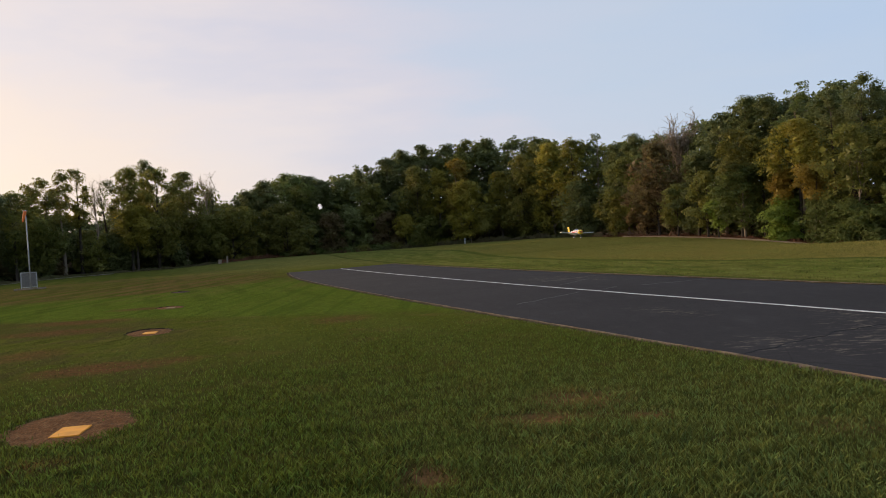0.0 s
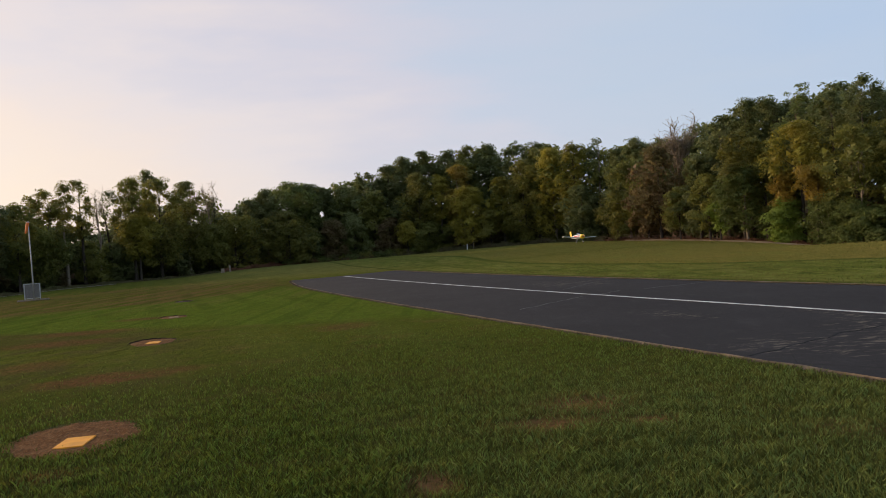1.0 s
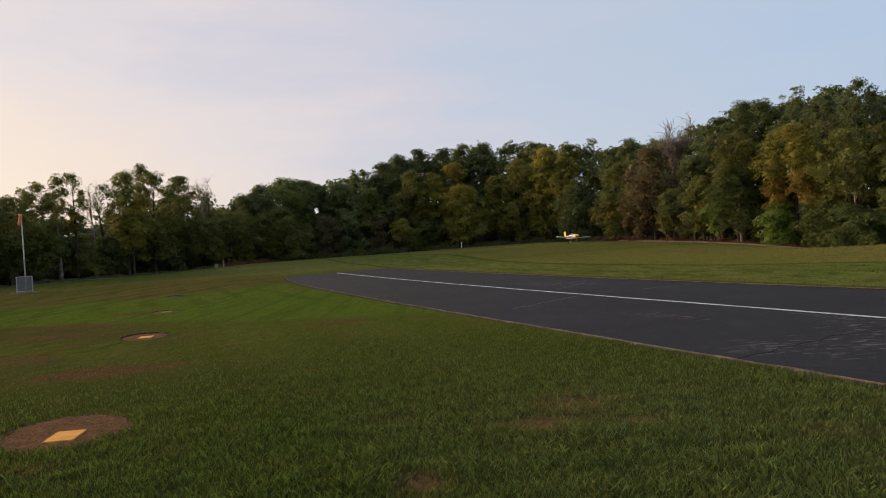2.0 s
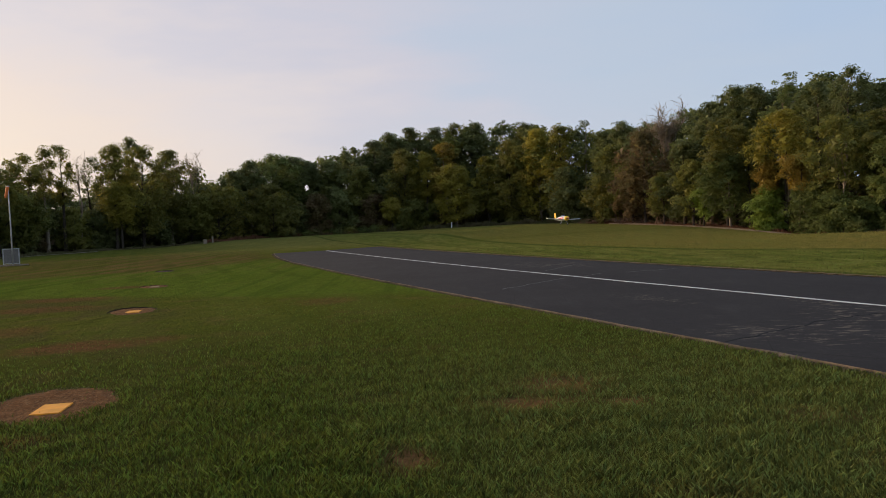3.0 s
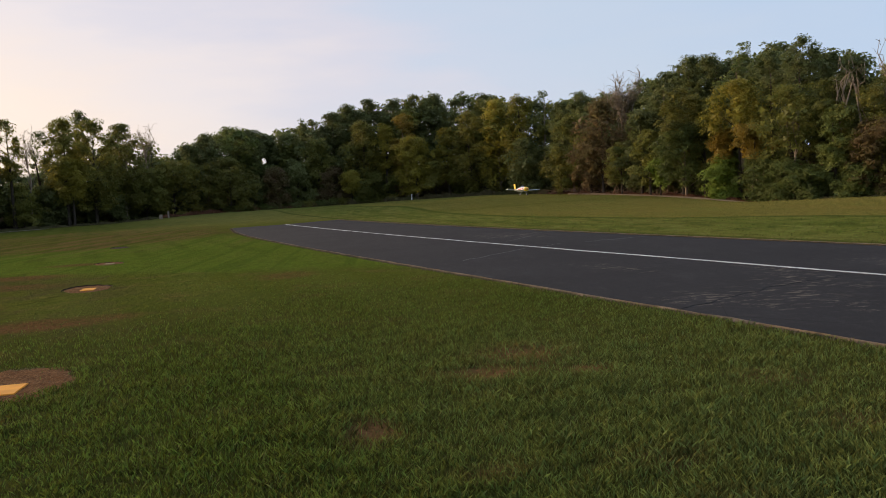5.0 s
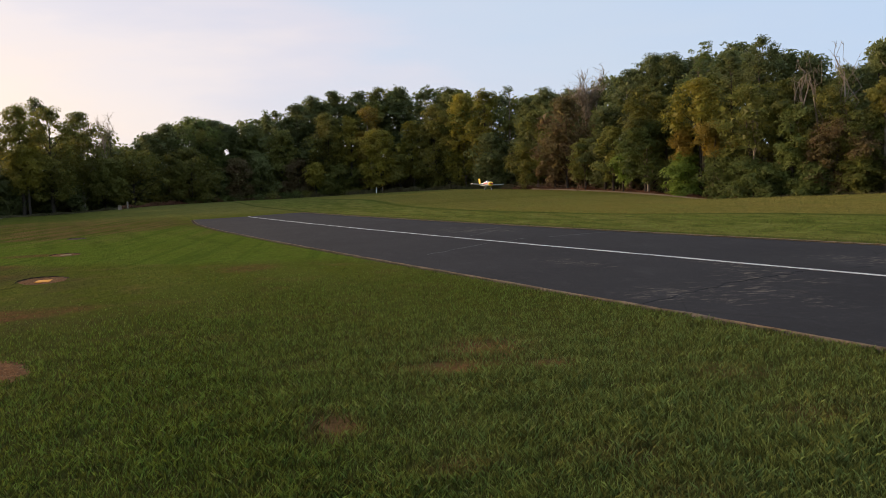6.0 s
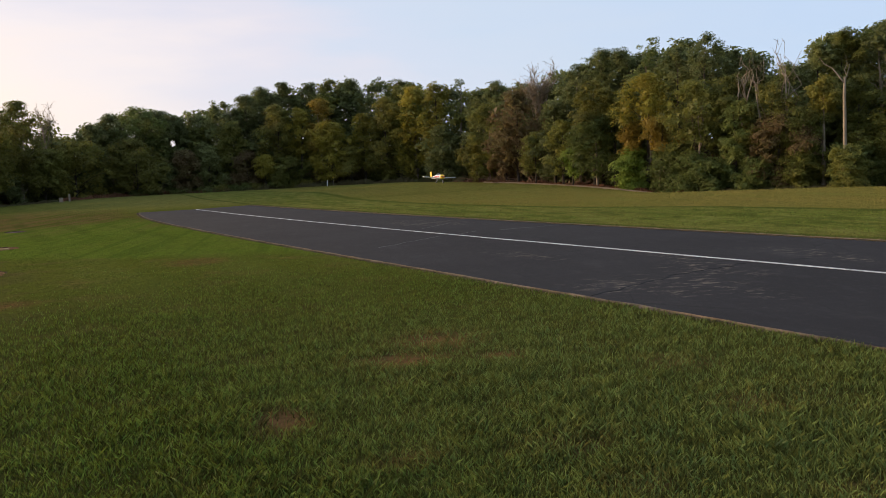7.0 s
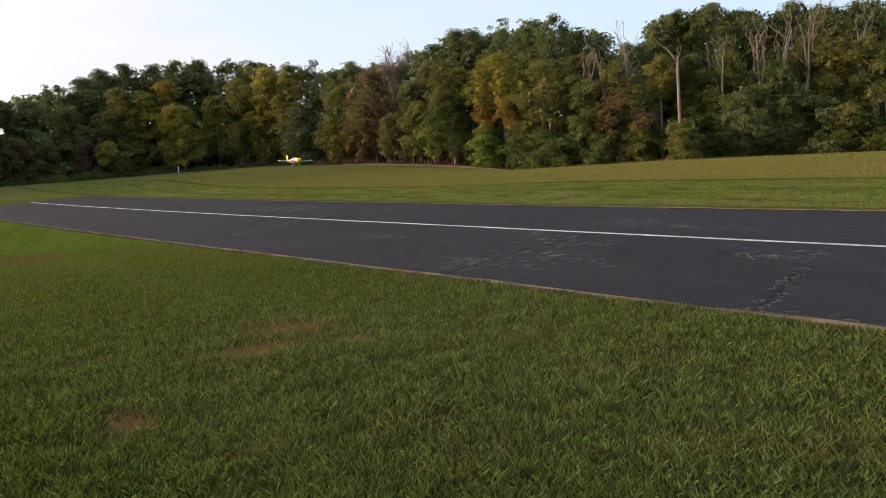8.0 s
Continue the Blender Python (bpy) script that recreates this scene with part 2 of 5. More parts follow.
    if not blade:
        ln = n.nt.nodes.new("ShaderNodeVectorMath")  # where the grass stands thick: thatch brown, with the shade between blades put in
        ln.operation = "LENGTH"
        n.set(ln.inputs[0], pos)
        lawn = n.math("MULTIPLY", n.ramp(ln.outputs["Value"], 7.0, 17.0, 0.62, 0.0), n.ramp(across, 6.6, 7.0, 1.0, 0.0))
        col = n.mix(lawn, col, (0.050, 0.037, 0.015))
    # small worn spots
    for al, la, rx, ry, k in ((13.1, -0.7, 0.75, 0.60, 1.0), (13.1, -1.4, 0.5, 0.45, 0.8), (13.2, 0.25, 0.40, 0.4, 0.7), (16.0, -2.2, 0.6, 0.8, 0.7), (20.5, -2.2, 1.4, 0.7, 0.8), (23.2, -1.8, 1.4, 0.7, 0.8), (26.9, -0.3, 0.9, 0.6, 0.7), (17.3, 4.05, 0.6, 0.8, 0.6), (7.2, -0.97, 0.25, 0.2, 0.8)):
        col = n.mix(n.math("MULTIPLY", spot_mask(n, pos, *field(al, la), rx, ry, 0, 0.6), k), col, (0.132, 0.064, 0.030))
    for cx, cy, rx, ry, k in ((-0.22, 5.47, 0.19, 0.30, 1.0), (0.86, 7.0, 0.46, 0.28, 1.0), (1.30, 7.75, 0.50, 0.42, 0.9), (1.78, 6.9, 0.22, 0.18, 0.8), (1.45, 7.4, 0.2, 0.2, 0.7), (3.13, 6.16, 0.30, 0.25, 0.6), (3.11, 4.88, 0.35, 0.25, 0.5), (1.56, 4.47, 0.35, 0.2, 0.5), (2.85, 3.3, 0.3, 0.2, 0.5), (3.49, 2.9, 0.4, 0.3, 0.6), (1.73, 3.8, 0.25, 0.15, 0.5), (0.57, 4.46, 0.25, 0.15, 0.6)):
        col = n.mix(n.math("MULTIPLY", spot_mask(n, pos, cx, cy, rx, ry, 10, 0.75), 0.95 * k), col, (0.185, 0.092, 0.042))
    if blade:
        rnd = n.island()
        col = n.mix(1.0, col, (1.10, 1.15, 0.97), "MULTIPLY")
        grey = n.math("MULTIPLY", n.ramp(side, 0.5, 4.0, 0.0, 1.0), n.ramp(along, 5.0, 11.0, 1.0, 0.0))  # the sky's sheen on the right-hand grass, put into its colour
        # dark blades put the shade of the lawn's crevices into the colour
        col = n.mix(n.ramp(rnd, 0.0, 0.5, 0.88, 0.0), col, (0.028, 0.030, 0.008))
        col = n.mix(n.math("MULTIPLY", grey, n.ramp(mid, 0.45, 0.7, 0.65, 0.2)), col, (0.108, 0.120, 0.031))
        # pale colour painted on some blades as their highlight
        highlight = n.mix(grey, (0.122, 0.192, 0.036), (0.165, 0.224, 0.064))
        col = n.mix(n.ramp(rnd, 0.42, 0.85, 0.0, 0.80), col, highlight)
        # clumps: shaded gaps and bright tufts, also coloured in
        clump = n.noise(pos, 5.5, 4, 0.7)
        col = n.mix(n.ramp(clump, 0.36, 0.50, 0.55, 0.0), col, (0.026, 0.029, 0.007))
        col = n.mix(n.ramp(clump, 0.54, 0.66, 0.0, 0.35), col, highlight)
        col = n.mix(n.ramp(rnd, 0.955, 0.975, 0.0, 0.40), col, (0.180, 0.150, 0.070))
    else:
        mottle = n.noise(n.turned(pos, -RUN_TURN, (1.0, 0.6, 1)), 2.6, 7, 0.75)
        col = n.mix(n.ramp(mottle, 0.44, 0.62, 0.0, 0.40), col, (0.058, 0.066, 0.013))
        col = n.mix(n.ramp(mottle, 0.30, 0.42, 0.35, 0.0), col, (0.145, 0.125, 0.036))
        col = n.mix(n.ramp(fine, 0.35, 0.70, 0.0, 0.55), col, (0.045, 0.048, 0.011))
    return col, fine


def let_light_through(n, col, share):
    """Thin leaves and blades pass a share of their light."""
    shine = n.node("ShaderNodeBsdfTranslucent", Color=col)
    both = n.node("ShaderNodeMixShader", Fac=share)
    n.nt.links.new(n.bsdf.outputs["BSDF"], both.inputs[1])
    n.nt.links.new(shine.outputs["BSDF"], both.inputs[2])
    n.nt.links.new(both.outputs["Shader"], n.nt.nodes["Material Output"].inputs["Surface"])
    return n


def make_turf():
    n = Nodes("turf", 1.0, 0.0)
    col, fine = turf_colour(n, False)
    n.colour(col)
    n.bump(n.math("ADD", fine, n.math("MULTIPLY", n.noise(n.turned(n.place(), -RUN_TURN, (1.0, 0.6, 1)), 1.6, 6, 0.7), 2.0)), 0.9, 0.10)
    return n.mat


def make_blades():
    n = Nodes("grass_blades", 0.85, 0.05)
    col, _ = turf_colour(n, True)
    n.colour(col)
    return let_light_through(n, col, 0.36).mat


def make_asphalt():
    n = Nodes("asphalt", 0.95, 0.08)
    pos = n.place()
    grain = n.noise(pos, 60.0, 3, 0.7)
    big = n.noise(pos, 0.35, 4)
    mid = n.noise(n.turned(pos, -RUN_TURN, (1, 0.35, 1)), 1.3, 5, 0.65)
    col = n.mix(n.ramp(big, 0.3, 0.7), (0.0235, 0.0215, 0.0215), (0.030, 0.0277, 0.0277))
    col = n.mix(n.ramp(mid, 0.52, 0.8, 0, 0.5), col, (0.054, 0.051, 0.051))
    col = n.mix(n.ramp(grain, 0.35, 0.75, 0, 0.5), col, (0.020, 0.0195, 0.021))
    # drag marks and hairline cracks of the sealer, lengthwise
    drag = n.noise(n.turned(pos, -RUN_TURN, (2.2, 0.8, 1)), 1.4, 7, 0.7)
    col = n.mix(n.ramp(drag, 0.52, 0.74, 0, 0.40), col, (0.050, 0.047, 0.047))
    speck = n.noise(n.turned(pos, -RUN_TURN, (1.0, 0.6, 1)), 14.0, 6, 0.85)
    col = n.mix(n.ramp(speck, 0.54, 0.70, 0, 0.42), col, (0.062, 0.057, 0.056))
    col = n.mix(n.ramp(speck, 0.30, 0.46, 0.5, 0), col, (0.014, 0.013, 0.014))
    col = n.mix(n.ramp(drag, 0.28, 0.46, 0.40, 0), col, (0.020, 0.0185, 0.019))
    hair = n.node("ShaderNodeTexVoronoi", Vector=n.turned(pos, -RUN_TURN, (0.9, 0.35, 1)), Scale=1.3)
    hair.feature = "DISTANCE_TO_EDGE"
    crazed = n.math("MULTIPLY", n.ramp(hair.outputs["Distance"], 0.0, 0.012, 1.0, 0.0), n.ramp(big, 0.45, 0.62))
    col = n.mix(n.math("MULTIPLY", crazed, 0.6), col, (0.014, 0.013, 0.013))
    # worn patches where the sealer has flaked off
    scuff = n.noise(n.turned(pos, -RUN_TURN - 30, (1.0, 2.4, 1)), 2.6, 8, 0.78)
    wear = None
    for al, la, rx, ry in ((8.2, 7.8, 0.55, 0.45), (7.7, 8.75, 0.8, 0.45), (8.3, 10.1, 0.7, 0.5), (9.0, 10.5, 0.6, 0.3), (10.0, 11.2, 0.7, 0.3), (6.7, 8.6, 0.6, 0.25), (7.4, 8.0, 0.5, 0.3), (9.0, 13.3, 0.9, 0.35), (7.4, 12.8, 1.3, 0.25), (4.6, 10.3, 0.6, 0.4), (24.0, 13.8, 1.6, 1.0), (12.5, 9.5, 0.9, 0.3)):
        m = spot_mask(n, pos, *field(al, la), rx, ry, RUN_TURN + 90, 0.8)
        wear = m if wear is None else n.math("MAXIMUM", wear, m)
    flake = n.math("MULTIPLY", n.ramp(scuff, 0.53, 0.64), n.math("ADD", wear, 0.03))
    col = n.mix(n.math("MINIMUM", flake, 0.36), col, (0.25, 0.205, 0.155))
    n.colour(col)
    n.bump(grain, 0.35, 0.004)
    return n.mat


def make_plain(name, colour, other=None, scale=6.0, roughness=0.7, specular=0.3, metallic=0.0, bump=0.0):
    """A surface of one colour with blotches of another, placed on the thing itself."""
    n = Nodes(name, roughness, specular, metallic)
    pos = n.local()
    a = n.noise(pos, scale, 4)
    b = n.noise(pos, scale * 9, 3, 0.7)
    other = other or tuple(0.7 * c for c in colour)
    col = n.mix(n.ramp(a, 0.35, 0.75, 0, 0.8), colour, other)
    col = n.mix(n.ramp(b, 0.5, 0.8, 0, 0.35), col, other)
    n.colour(col)
    if bump:
        n.bump(b, bump, 0.01)
    return n.mat


def make_line_paint():
    """White road paint, scuffed grey and chipped down to the asphalt in places."""
    n = Nodes("line_paint", 0.8, 0.2)
    pos = n.place()
    wear, chip = n.noise(pos, 0.8, 5, 0.6), n.noise(pos, 22.0, 5, 0.75)
    col = n.mix(n.ramp(wear, 0.35, 0.65, 0, 0.7), (0.54, 0.54, 0.52), (0.36, 0.36, 0.36))
    col = n.mix(n.math("MULTIPLY", n.ramp(chip, 0.52, 0.62), n.ramp(wear, 0.30, 0.60, 0.35, 0.95)), col, (0.050, 0.048, 0.048))
    n.colour(col)
    return n.mat


def make_dirt():
    """Bare brown soil mixed with dead roots and straw."""
    n = Nodes("bare_dirt", 1.0, 0.0)
    pos = n.place()
    a, b = n.noise(pos, 5.0, 5, 0.65), n.noise(pos, 38.0, 5, 0.75)
    fibre = n.noise(n.turned(pos, 35, (60, 9, 1)), 1.0, 4, 0.7)
    col = n.mix(n.ramp(a, 0.35, 0.65), (0.235, 0.120, 0.056), (0.160, 0.076, 0.034))
    col = n.mix(n.ramp(b, 0.38, 0.58, 0.7, 0), col, (0.060, 0.036, 0.024))
    col = n.mix(n.ramp(fibre, 0.52, 0.64, 0, 0.75), col, (0.290, 0.190, 0.098))
    n.colour(col)
    return n.bump(b, 1.0, 0.03).mat


def make_leaf(name, colour, other):
    n = Nodes(name, 0.6, 0.22)
    rnd = n.island()
    patch = n.noise(n.local(), 0.55, 4, 0.6)
    col = n.mix(n.ramp(patch, 0.40, 0.60), colour, other)
    col = n.mix(n.ramp(rnd, 0, 0.7, 0.55, 0), col, tuple(0.5 * c for c in colour))
    col = n.mix(n.ramp(rnd, 0.75, 1.0, 0, 0.5), col, tuple(1.5 * c for c in other))
    own = n.any_object()  # every tree has a shade of its own
    col = n.mix(n.ramp(own, 0.0, 0.5, 0.45, 0.0), col, tuple(0.62 * c for c in colour))
    col = n.mix(n.ramp(own, 0.5, 1.0, 0.0, 0.40), col, tuple(1.45 * c for c in other))
    n.colour(col)
    return let_light_through(n, col, 0.42).mat


TURF, BLADES, ASPHALT = make_turf(), make_blades(), make_asphalt()
LEAF = {
    "deep": make_leaf("leaf_deep_green", (0.120, 0.140, 0.046), (0.144, 0.157, 0.050)),
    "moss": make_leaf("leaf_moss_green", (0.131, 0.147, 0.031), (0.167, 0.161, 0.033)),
    "olive": make_leaf("leaf_olive", (0.158, 0.156, 0.031), (0.190, 0.170, 0.032)),
    "gold": make_leaf("leaf_yellowing", (0.220, 0.208, 0.030), (0.250, 0.208, 0.030)),
    "amber": make_leaf("leaf_amber", (0.285, 0.195, 0.028), (0.240, 0.175, 0.030)),
    "umber": make_leaf("leaf_umber", (0.168, 0.112, 0.050), (0.145, 0.119, 0.043)),
    "fern": make_leaf("leaf_blue_green", (0.114, 0.142, 0.036), (0.138, 0.160, 0.041)),
    "lime": make_leaf("leaf_bright_green", (0.225, 0.300, 0.042), (0.190, 0.250, 0.040)),
}
BARK = make_plain("bark", (0.060, 0.047, 0.036), (0.034, 0.027, 0.021), 3.0, 0.95, 0.1, bump=0.5)
PALE_BARK = make_plain("pale_bark", (0.25, 0.200, 0.145), (0.15, 0.122, 0.090), 2.0, 0.9, 0.1, bump=0.4)
DIRT = make_dirt()
THATCH = make_plain("dry_thatch", (0.235, 0.170, 0.108), (0.125, 0.092, 0.056), 1.5, 0.95, 0.1, bump=0.8)
LINE_PAINT = make_line_paint()
FAINT = make_plain("faint_seam", (0.13, 0.125, 0.12), (0.06, 0.058, 0.058), 2.0, 0.9, 0.1)
SEAL = make_plain("crack_seal", (0.010, 0.010, 0.011), (0.030, 0.029, 0.030), 2.0, 0.9, 0.1)
WEED = make_plain("crack_weeds", (0.110, 0.100, 0.088), (0.040, 0.037, 0.034), 9.0, 0.95, 0.1, bump=0.6)
PAD_PAINT = make_plain("yellow_orange_paint", (0.74, 0.31, 0.022), (0.50, 0.20, 0.02), 5.0, 0.7, 0.3)
# soil made near-black: the shade under the sod's rim is in its colour
SOIL = make_plain("shaded_soil", (0.040, 0.027, 0.016), (0.022, 0.015, 0.009), 8.0, 0.95, 0.1, bump=0.6)
WORN_PAD = make_plain("worn_pad", (0.230, 0.150, 0.062), (0.13, 0.090, 0.038), 5.0, 0.85, 0.2)
GREY = make_plain("grey_paint", (0.40, 0.39, 0.36), (0.28, 0.27, 0.25), 5.0, 0.7)
WHITE = make_plain("white_paint", (0.72, 0.72, 0.70), (0.55, 0.54, 0.52), 5.0, 0.55)
ORANGE = make_plain("orange_nylon", (0.80, 0.20, 0.04), (0.62, 0.12, 0.03), 3.0, 0.7)
METAL = make_plain("galvanised_steel", (0.45, 0.45, 0.44), (0.32, 0.32, 0.32), 5.0, 0.5, 0.5, 0.6)
TIMBER = make_plain("weathered_timber", (0.28, 0.22, 0.16), (0.18, 0.14, 0.10), 4.0, 0.9, 0.1)
MESH_GREY = make_plain("grey_mesh", (0.17, 0.155, 0.135), (0.11, 0.10, 0.09), 9.0, 0.8)
WING = make_plain("wing_film", (0.52, 0.51, 0.49), (0.44, 0.43, 0.42), 4.0, 0.35, 0.5)
YELLOW = make_plain("yellow_gloss", (0.80, 0.52, 0.03), (0.74, 0.45, 0.03), 4.0, 0.3, 0.5)
RED = make_plain("red_gloss", (0.62, 0.05, 0.04), (0.50, 0.04, 0.03), 4.0, 0.3, 0.5)
BLACK = make_plain("black_rubber", (0.02, 0.02, 0.02), (0.03, 0.03, 0.03), 8.0, 0.8)
CANOPY = make_plain("smoked_canopy", (0.10, 0.13, 0.16), (0.08, 0.10, 0.13), 3.0, 0.1, 0.6)
LITTER = make_plain("leaf_litter", (0.075, 0.052, 0.034), (0.040, 0.032, 0.022), 0.6, 1.0, 0.0, bump=0.6)
HAY = make_plain("tall_grass", (0.172, 0.150, 0.039), (0.140, 0.134, 0.032), 0.12, 0.9, 0.05)
WEEDS = make_plain("edge_weeds", (0.110, 0.090, 0.045), (0.065, 0.080, 0.026), 0.25, 0.9, 0.05)
DEAD_WEEDS = make_plain("dead_weeds", (0.190, 0.088, 0.050), (0.105, 0.055, 0.034), 1.2, 0.95, 0.05)
VERGE = make_plain("verge_soil_and_thatch", (0.160, 0.122, 0.086), (0.056, 0.046, 0.030), 3.0, 0.95, 0.05, bump=0.8)
TWIGS = make_plain("dry_twigs", (0.22, 0.135, 0.085), (0.12, 0.075, 0.05), 3.0, 0.9, 0.1)
GRAVEL = make_plain("pale_gravel", (0.20, 0.17, 0.13), (0.12, 0.10, 0.08), 1.0, 0.95, 0.1, bump=0.5)


# ---- mesh tools ----
def mesh_of(name, verts, faces, material, smooth=False):
    me = bpy.data.meshes.new(name)
    me.from_pydata([tuple(v) for v in verts], [], faces)
    me.materials.append(material)
    if smooth:
        me.polygons.foreach_set("use_smooth", [True] * len(me.polygons))
    me.update()
    return me


def quick_mesh(name, verts, corners, material):
    """A mesh of many alike faces: verts (n, 3), corners (m, k) of vertex numbers."""
    me = bpy.data.meshes.new(name)
    m, k = corners.shape
    me.vertices.add(len(verts))
    me.vertices.foreach_set("co", np.ascontiguousarray(verts, dtype=np.float32).ravel())
    me.loops.add(m * k)
    me.loops.foreach_set("vertex_index", np.ascontiguousarray(corners, dtype=np.int32).ravel())
    me.polygons.add(m)
    me.polygons.foreach_set("loop_start", np.arange(0, m * k, k, dtype=np.int32))
    me.materials.append(material)
    me.update(calc_edges=True)
    return me


def part(name, bm, material, parent, label="", smooth=False):
    """Links a bmesh, or a ready mesh, as one mesh object under a thing."""
    if isinstance(bm, bmesh.types.BMesh):
        me = bpy.data.meshes.new(name)
        bm.to_mesh(me)
        bm.free()
        me.materials.append(material)
        if smooth:
            me.polygons.foreach_set("use_smooth", [True] * len(me.polygons))
    else:
        me = bm
    ob = new(name, me)
    ob.parent = parent
    return tagged(ob, label)


def box(sx, sy, sz, bevel=0.005, at=(0, 0, 0), turn=None):
    bm = bmesh.new()
    bmesh.ops.create_cube(bm, size=1.0)
    bmesh.ops.scale(bm, vec=(sx, sy, sz), verts=bm.verts)
    if bevel:
        bmesh.ops.bevel(bm, geom=list(bm.edges), offset=bevel, segments=2, affect="EDGES")
    m = Matrix.Translation(at) @ (turn or Matrix.Identity(4))
    bmesh.ops.transform(bm, matrix=m, verts=bm.verts)
    return bm


def tube(points, radii, sides=7):
    """A bmesh of tapered pipe along a line of points."""
    verts, faces = tube_data(points, radii, sides)
    bm = bmesh.new()
    vs = [bm.verts.new(v) for v in verts]
    for f in faces:
        bm.faces.new([vs[i] for i in f])
    bmesh.ops.recalc_face_normals(bm, faces=bm.faces)
    return bm


def tube_data(points, radii, sides=7, start=0):
    verts, faces = [], []
    pts = [Vector(p) for p in points]
    for i, p in enumerate(pts):
        way = (pts[min(i + 1, len(pts) - 1)] - pts[max(i - 1, 0)]).normalized()
        side = way.orthogonal().normalized() if abs(way.z) < 0.99 else Vector((1, 0, 0))
        up = way.cross(side).normalized()
        side = up.cross(way)
        for k in range(sides):
            a = 2 * math.pi * k / sides
            verts.append(p + radii[i] * (math.cos(a) * side + math.sin(a) * up))
    n = len(pts)
    for i in range(n - 1):
        for k in range(sides):
            a, b = start + i * sides + k, start + i * sides + (k + 1) % sides
            faces.append((a, b, b + sides, a + sides))
    faces.append(tuple(start + k for k in reversed(range(sides))))
    faces.append(tuple(start + (n - 1) * sides + k for k in range(sides)))
    return verts, faces


# ---- ground ----
EDGE_AZ = [-60.0, -40.0, -30.0, -26.7, -19.6, -13.7, -7.6, -1.3, 7.5, 15.7, 23.4, 26.7, 29.8, 37.7, 45.1, 50.6, 55.0, 70.0]
EDGE_D = [92, 94, 95, 99, 109, 118, 123, 123, 115, 93, 77, 72, 68, 66, 67, 67, 68, 70]
EDGE_Z = [-0.37, -0.37, -0.37, -0.15, -0.19, 0.28, 0.48, 0.57, 0.96, 0.47, -0.27, -0.75, -0.5, -0.29, -0.46, -0.78, -0.78, -0.78]


def edge_of_wood(x, y):
    """Distance from the pilot's stand to the edge of the wood, and its height there, in the direction of (x, y)."""
    az = np.degrees(np.arctan2(x, y))
    return np.interp(az, EDGE_AZ, EDGE_D), np.interp(az, EDGE_AZ, EDGE_Z)


def terrain(x, y):
    """Height of the ground: level round the runway, gently rolling to the edge of the wood, rising under the trees."""
    x, y = np.asarray(x, float), np.asarray(y, float)
    d = np.hypot(x, y)
    far, top = edge_of_wood(x, y)
    front = (y > -20) * np.clip((y + 20) / 30, 0, 1)
    t = np.clip((d - 52) / np.maximum(far - 52, 5), 0, 1)
    z = top * t * t * (3 - 2 * t) * front
    z = z + 0.11 * np.clip(d - far - 5, 0, 60) * front
    return z + 0.05 * np.sin(x * 0.21 + 1.0) * np.sin(y * 0.17) * np.clip((d - 40) / 30, 0, 1)


def make_ground():
    """One sheet of turf in rings round the pilot's stand, out to the horizon."""
    radii = np.concatenate([np.linspace(0, 30, 40)[1:], np.linspace(32, 200, 85), np.geomspace(220, 3000, 14)])
    turns = 288
    a = np.arange(turns) * 2 * np.pi / turns
    xs = (radii[:, None] * np.sin(a)[None, :]).ravel()
    ys = (radii[:, None] * np.cos(a)[None, :]).ravel()
    verts = np.stack([xs, ys, terrain(xs, ys)], 1)
    verts = np.vstack([verts, [[0, 0, 0]]])
    i, j = np.meshgrid(np.arange(len(radii) - 1), np.arange(turns), indexing="ij")
    p, q = (i * turns + j).ravel(), (i * turns + (j + 1) % turns).ravel()
    faces = [tuple(f) for f in np.stack([p, p + turns, q + turns, q], 1).tolist()]
    hub = len(verts) - 1
    faces += [(hub, int(k), int((k + 1) % turns)) for k in range(turns)]
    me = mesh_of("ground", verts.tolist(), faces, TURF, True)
    me.materials.append(LITTER)
    mid = verts[np.stack([p, p + turns, q + turns, q], 1)].mean(1)
    far, _ = edge_of_wood(mid[:, 0], mid[:, 1])
    wooded = (np.hypot(mid[:, 0], mid[:, 1]) > far + 0.5) & (mid[:, 1] > 10)
    me.polygons.foreach_set("material_index", np.concatenate([wooded, np.zeros(turns)]).astype(np.int32))
    ground = new("ground", me)
    tagged(ground, "mown green field with dry and worn patches", "ground", kind="structure")


make_ground()

RUN_NEAR, RUN_MID, RUN_FAR = 6.83, 11.43, 15.98  # across
RUN_START, RUN_END = -48.0, 56.8  # along
RUN_ENDS = (53.0, 53.7, 56.8)  # the far end is cut askew


def run_bow(s):
    """The runway is not quite straight: its sideways drift at a place along it."""
    return 0.772 * np.clip(np.asarray(s, float) / 30 - 0.5, -0.8, 1.5) ** 2 - 0.133 * np.clip((12 - np.asarray(s, float)) / 10, 0, 1)


def near_edge(s):
    """The near edge turns in a little towards the far end."""
    return RUN_NEAR + 0.9 * np.clip((np.asarray(s, float) - 36) / 17, 0, 1) ** 2


def on_runway(s, l):
    return field(s, l + float(run_bow(s)))


def edge_wobble(s, seed):
    return 0.05 * noise.noise((s * 0.35, seed, 0)) + 0.05 * noise.noise((s * 1.7, seed, 3.0))


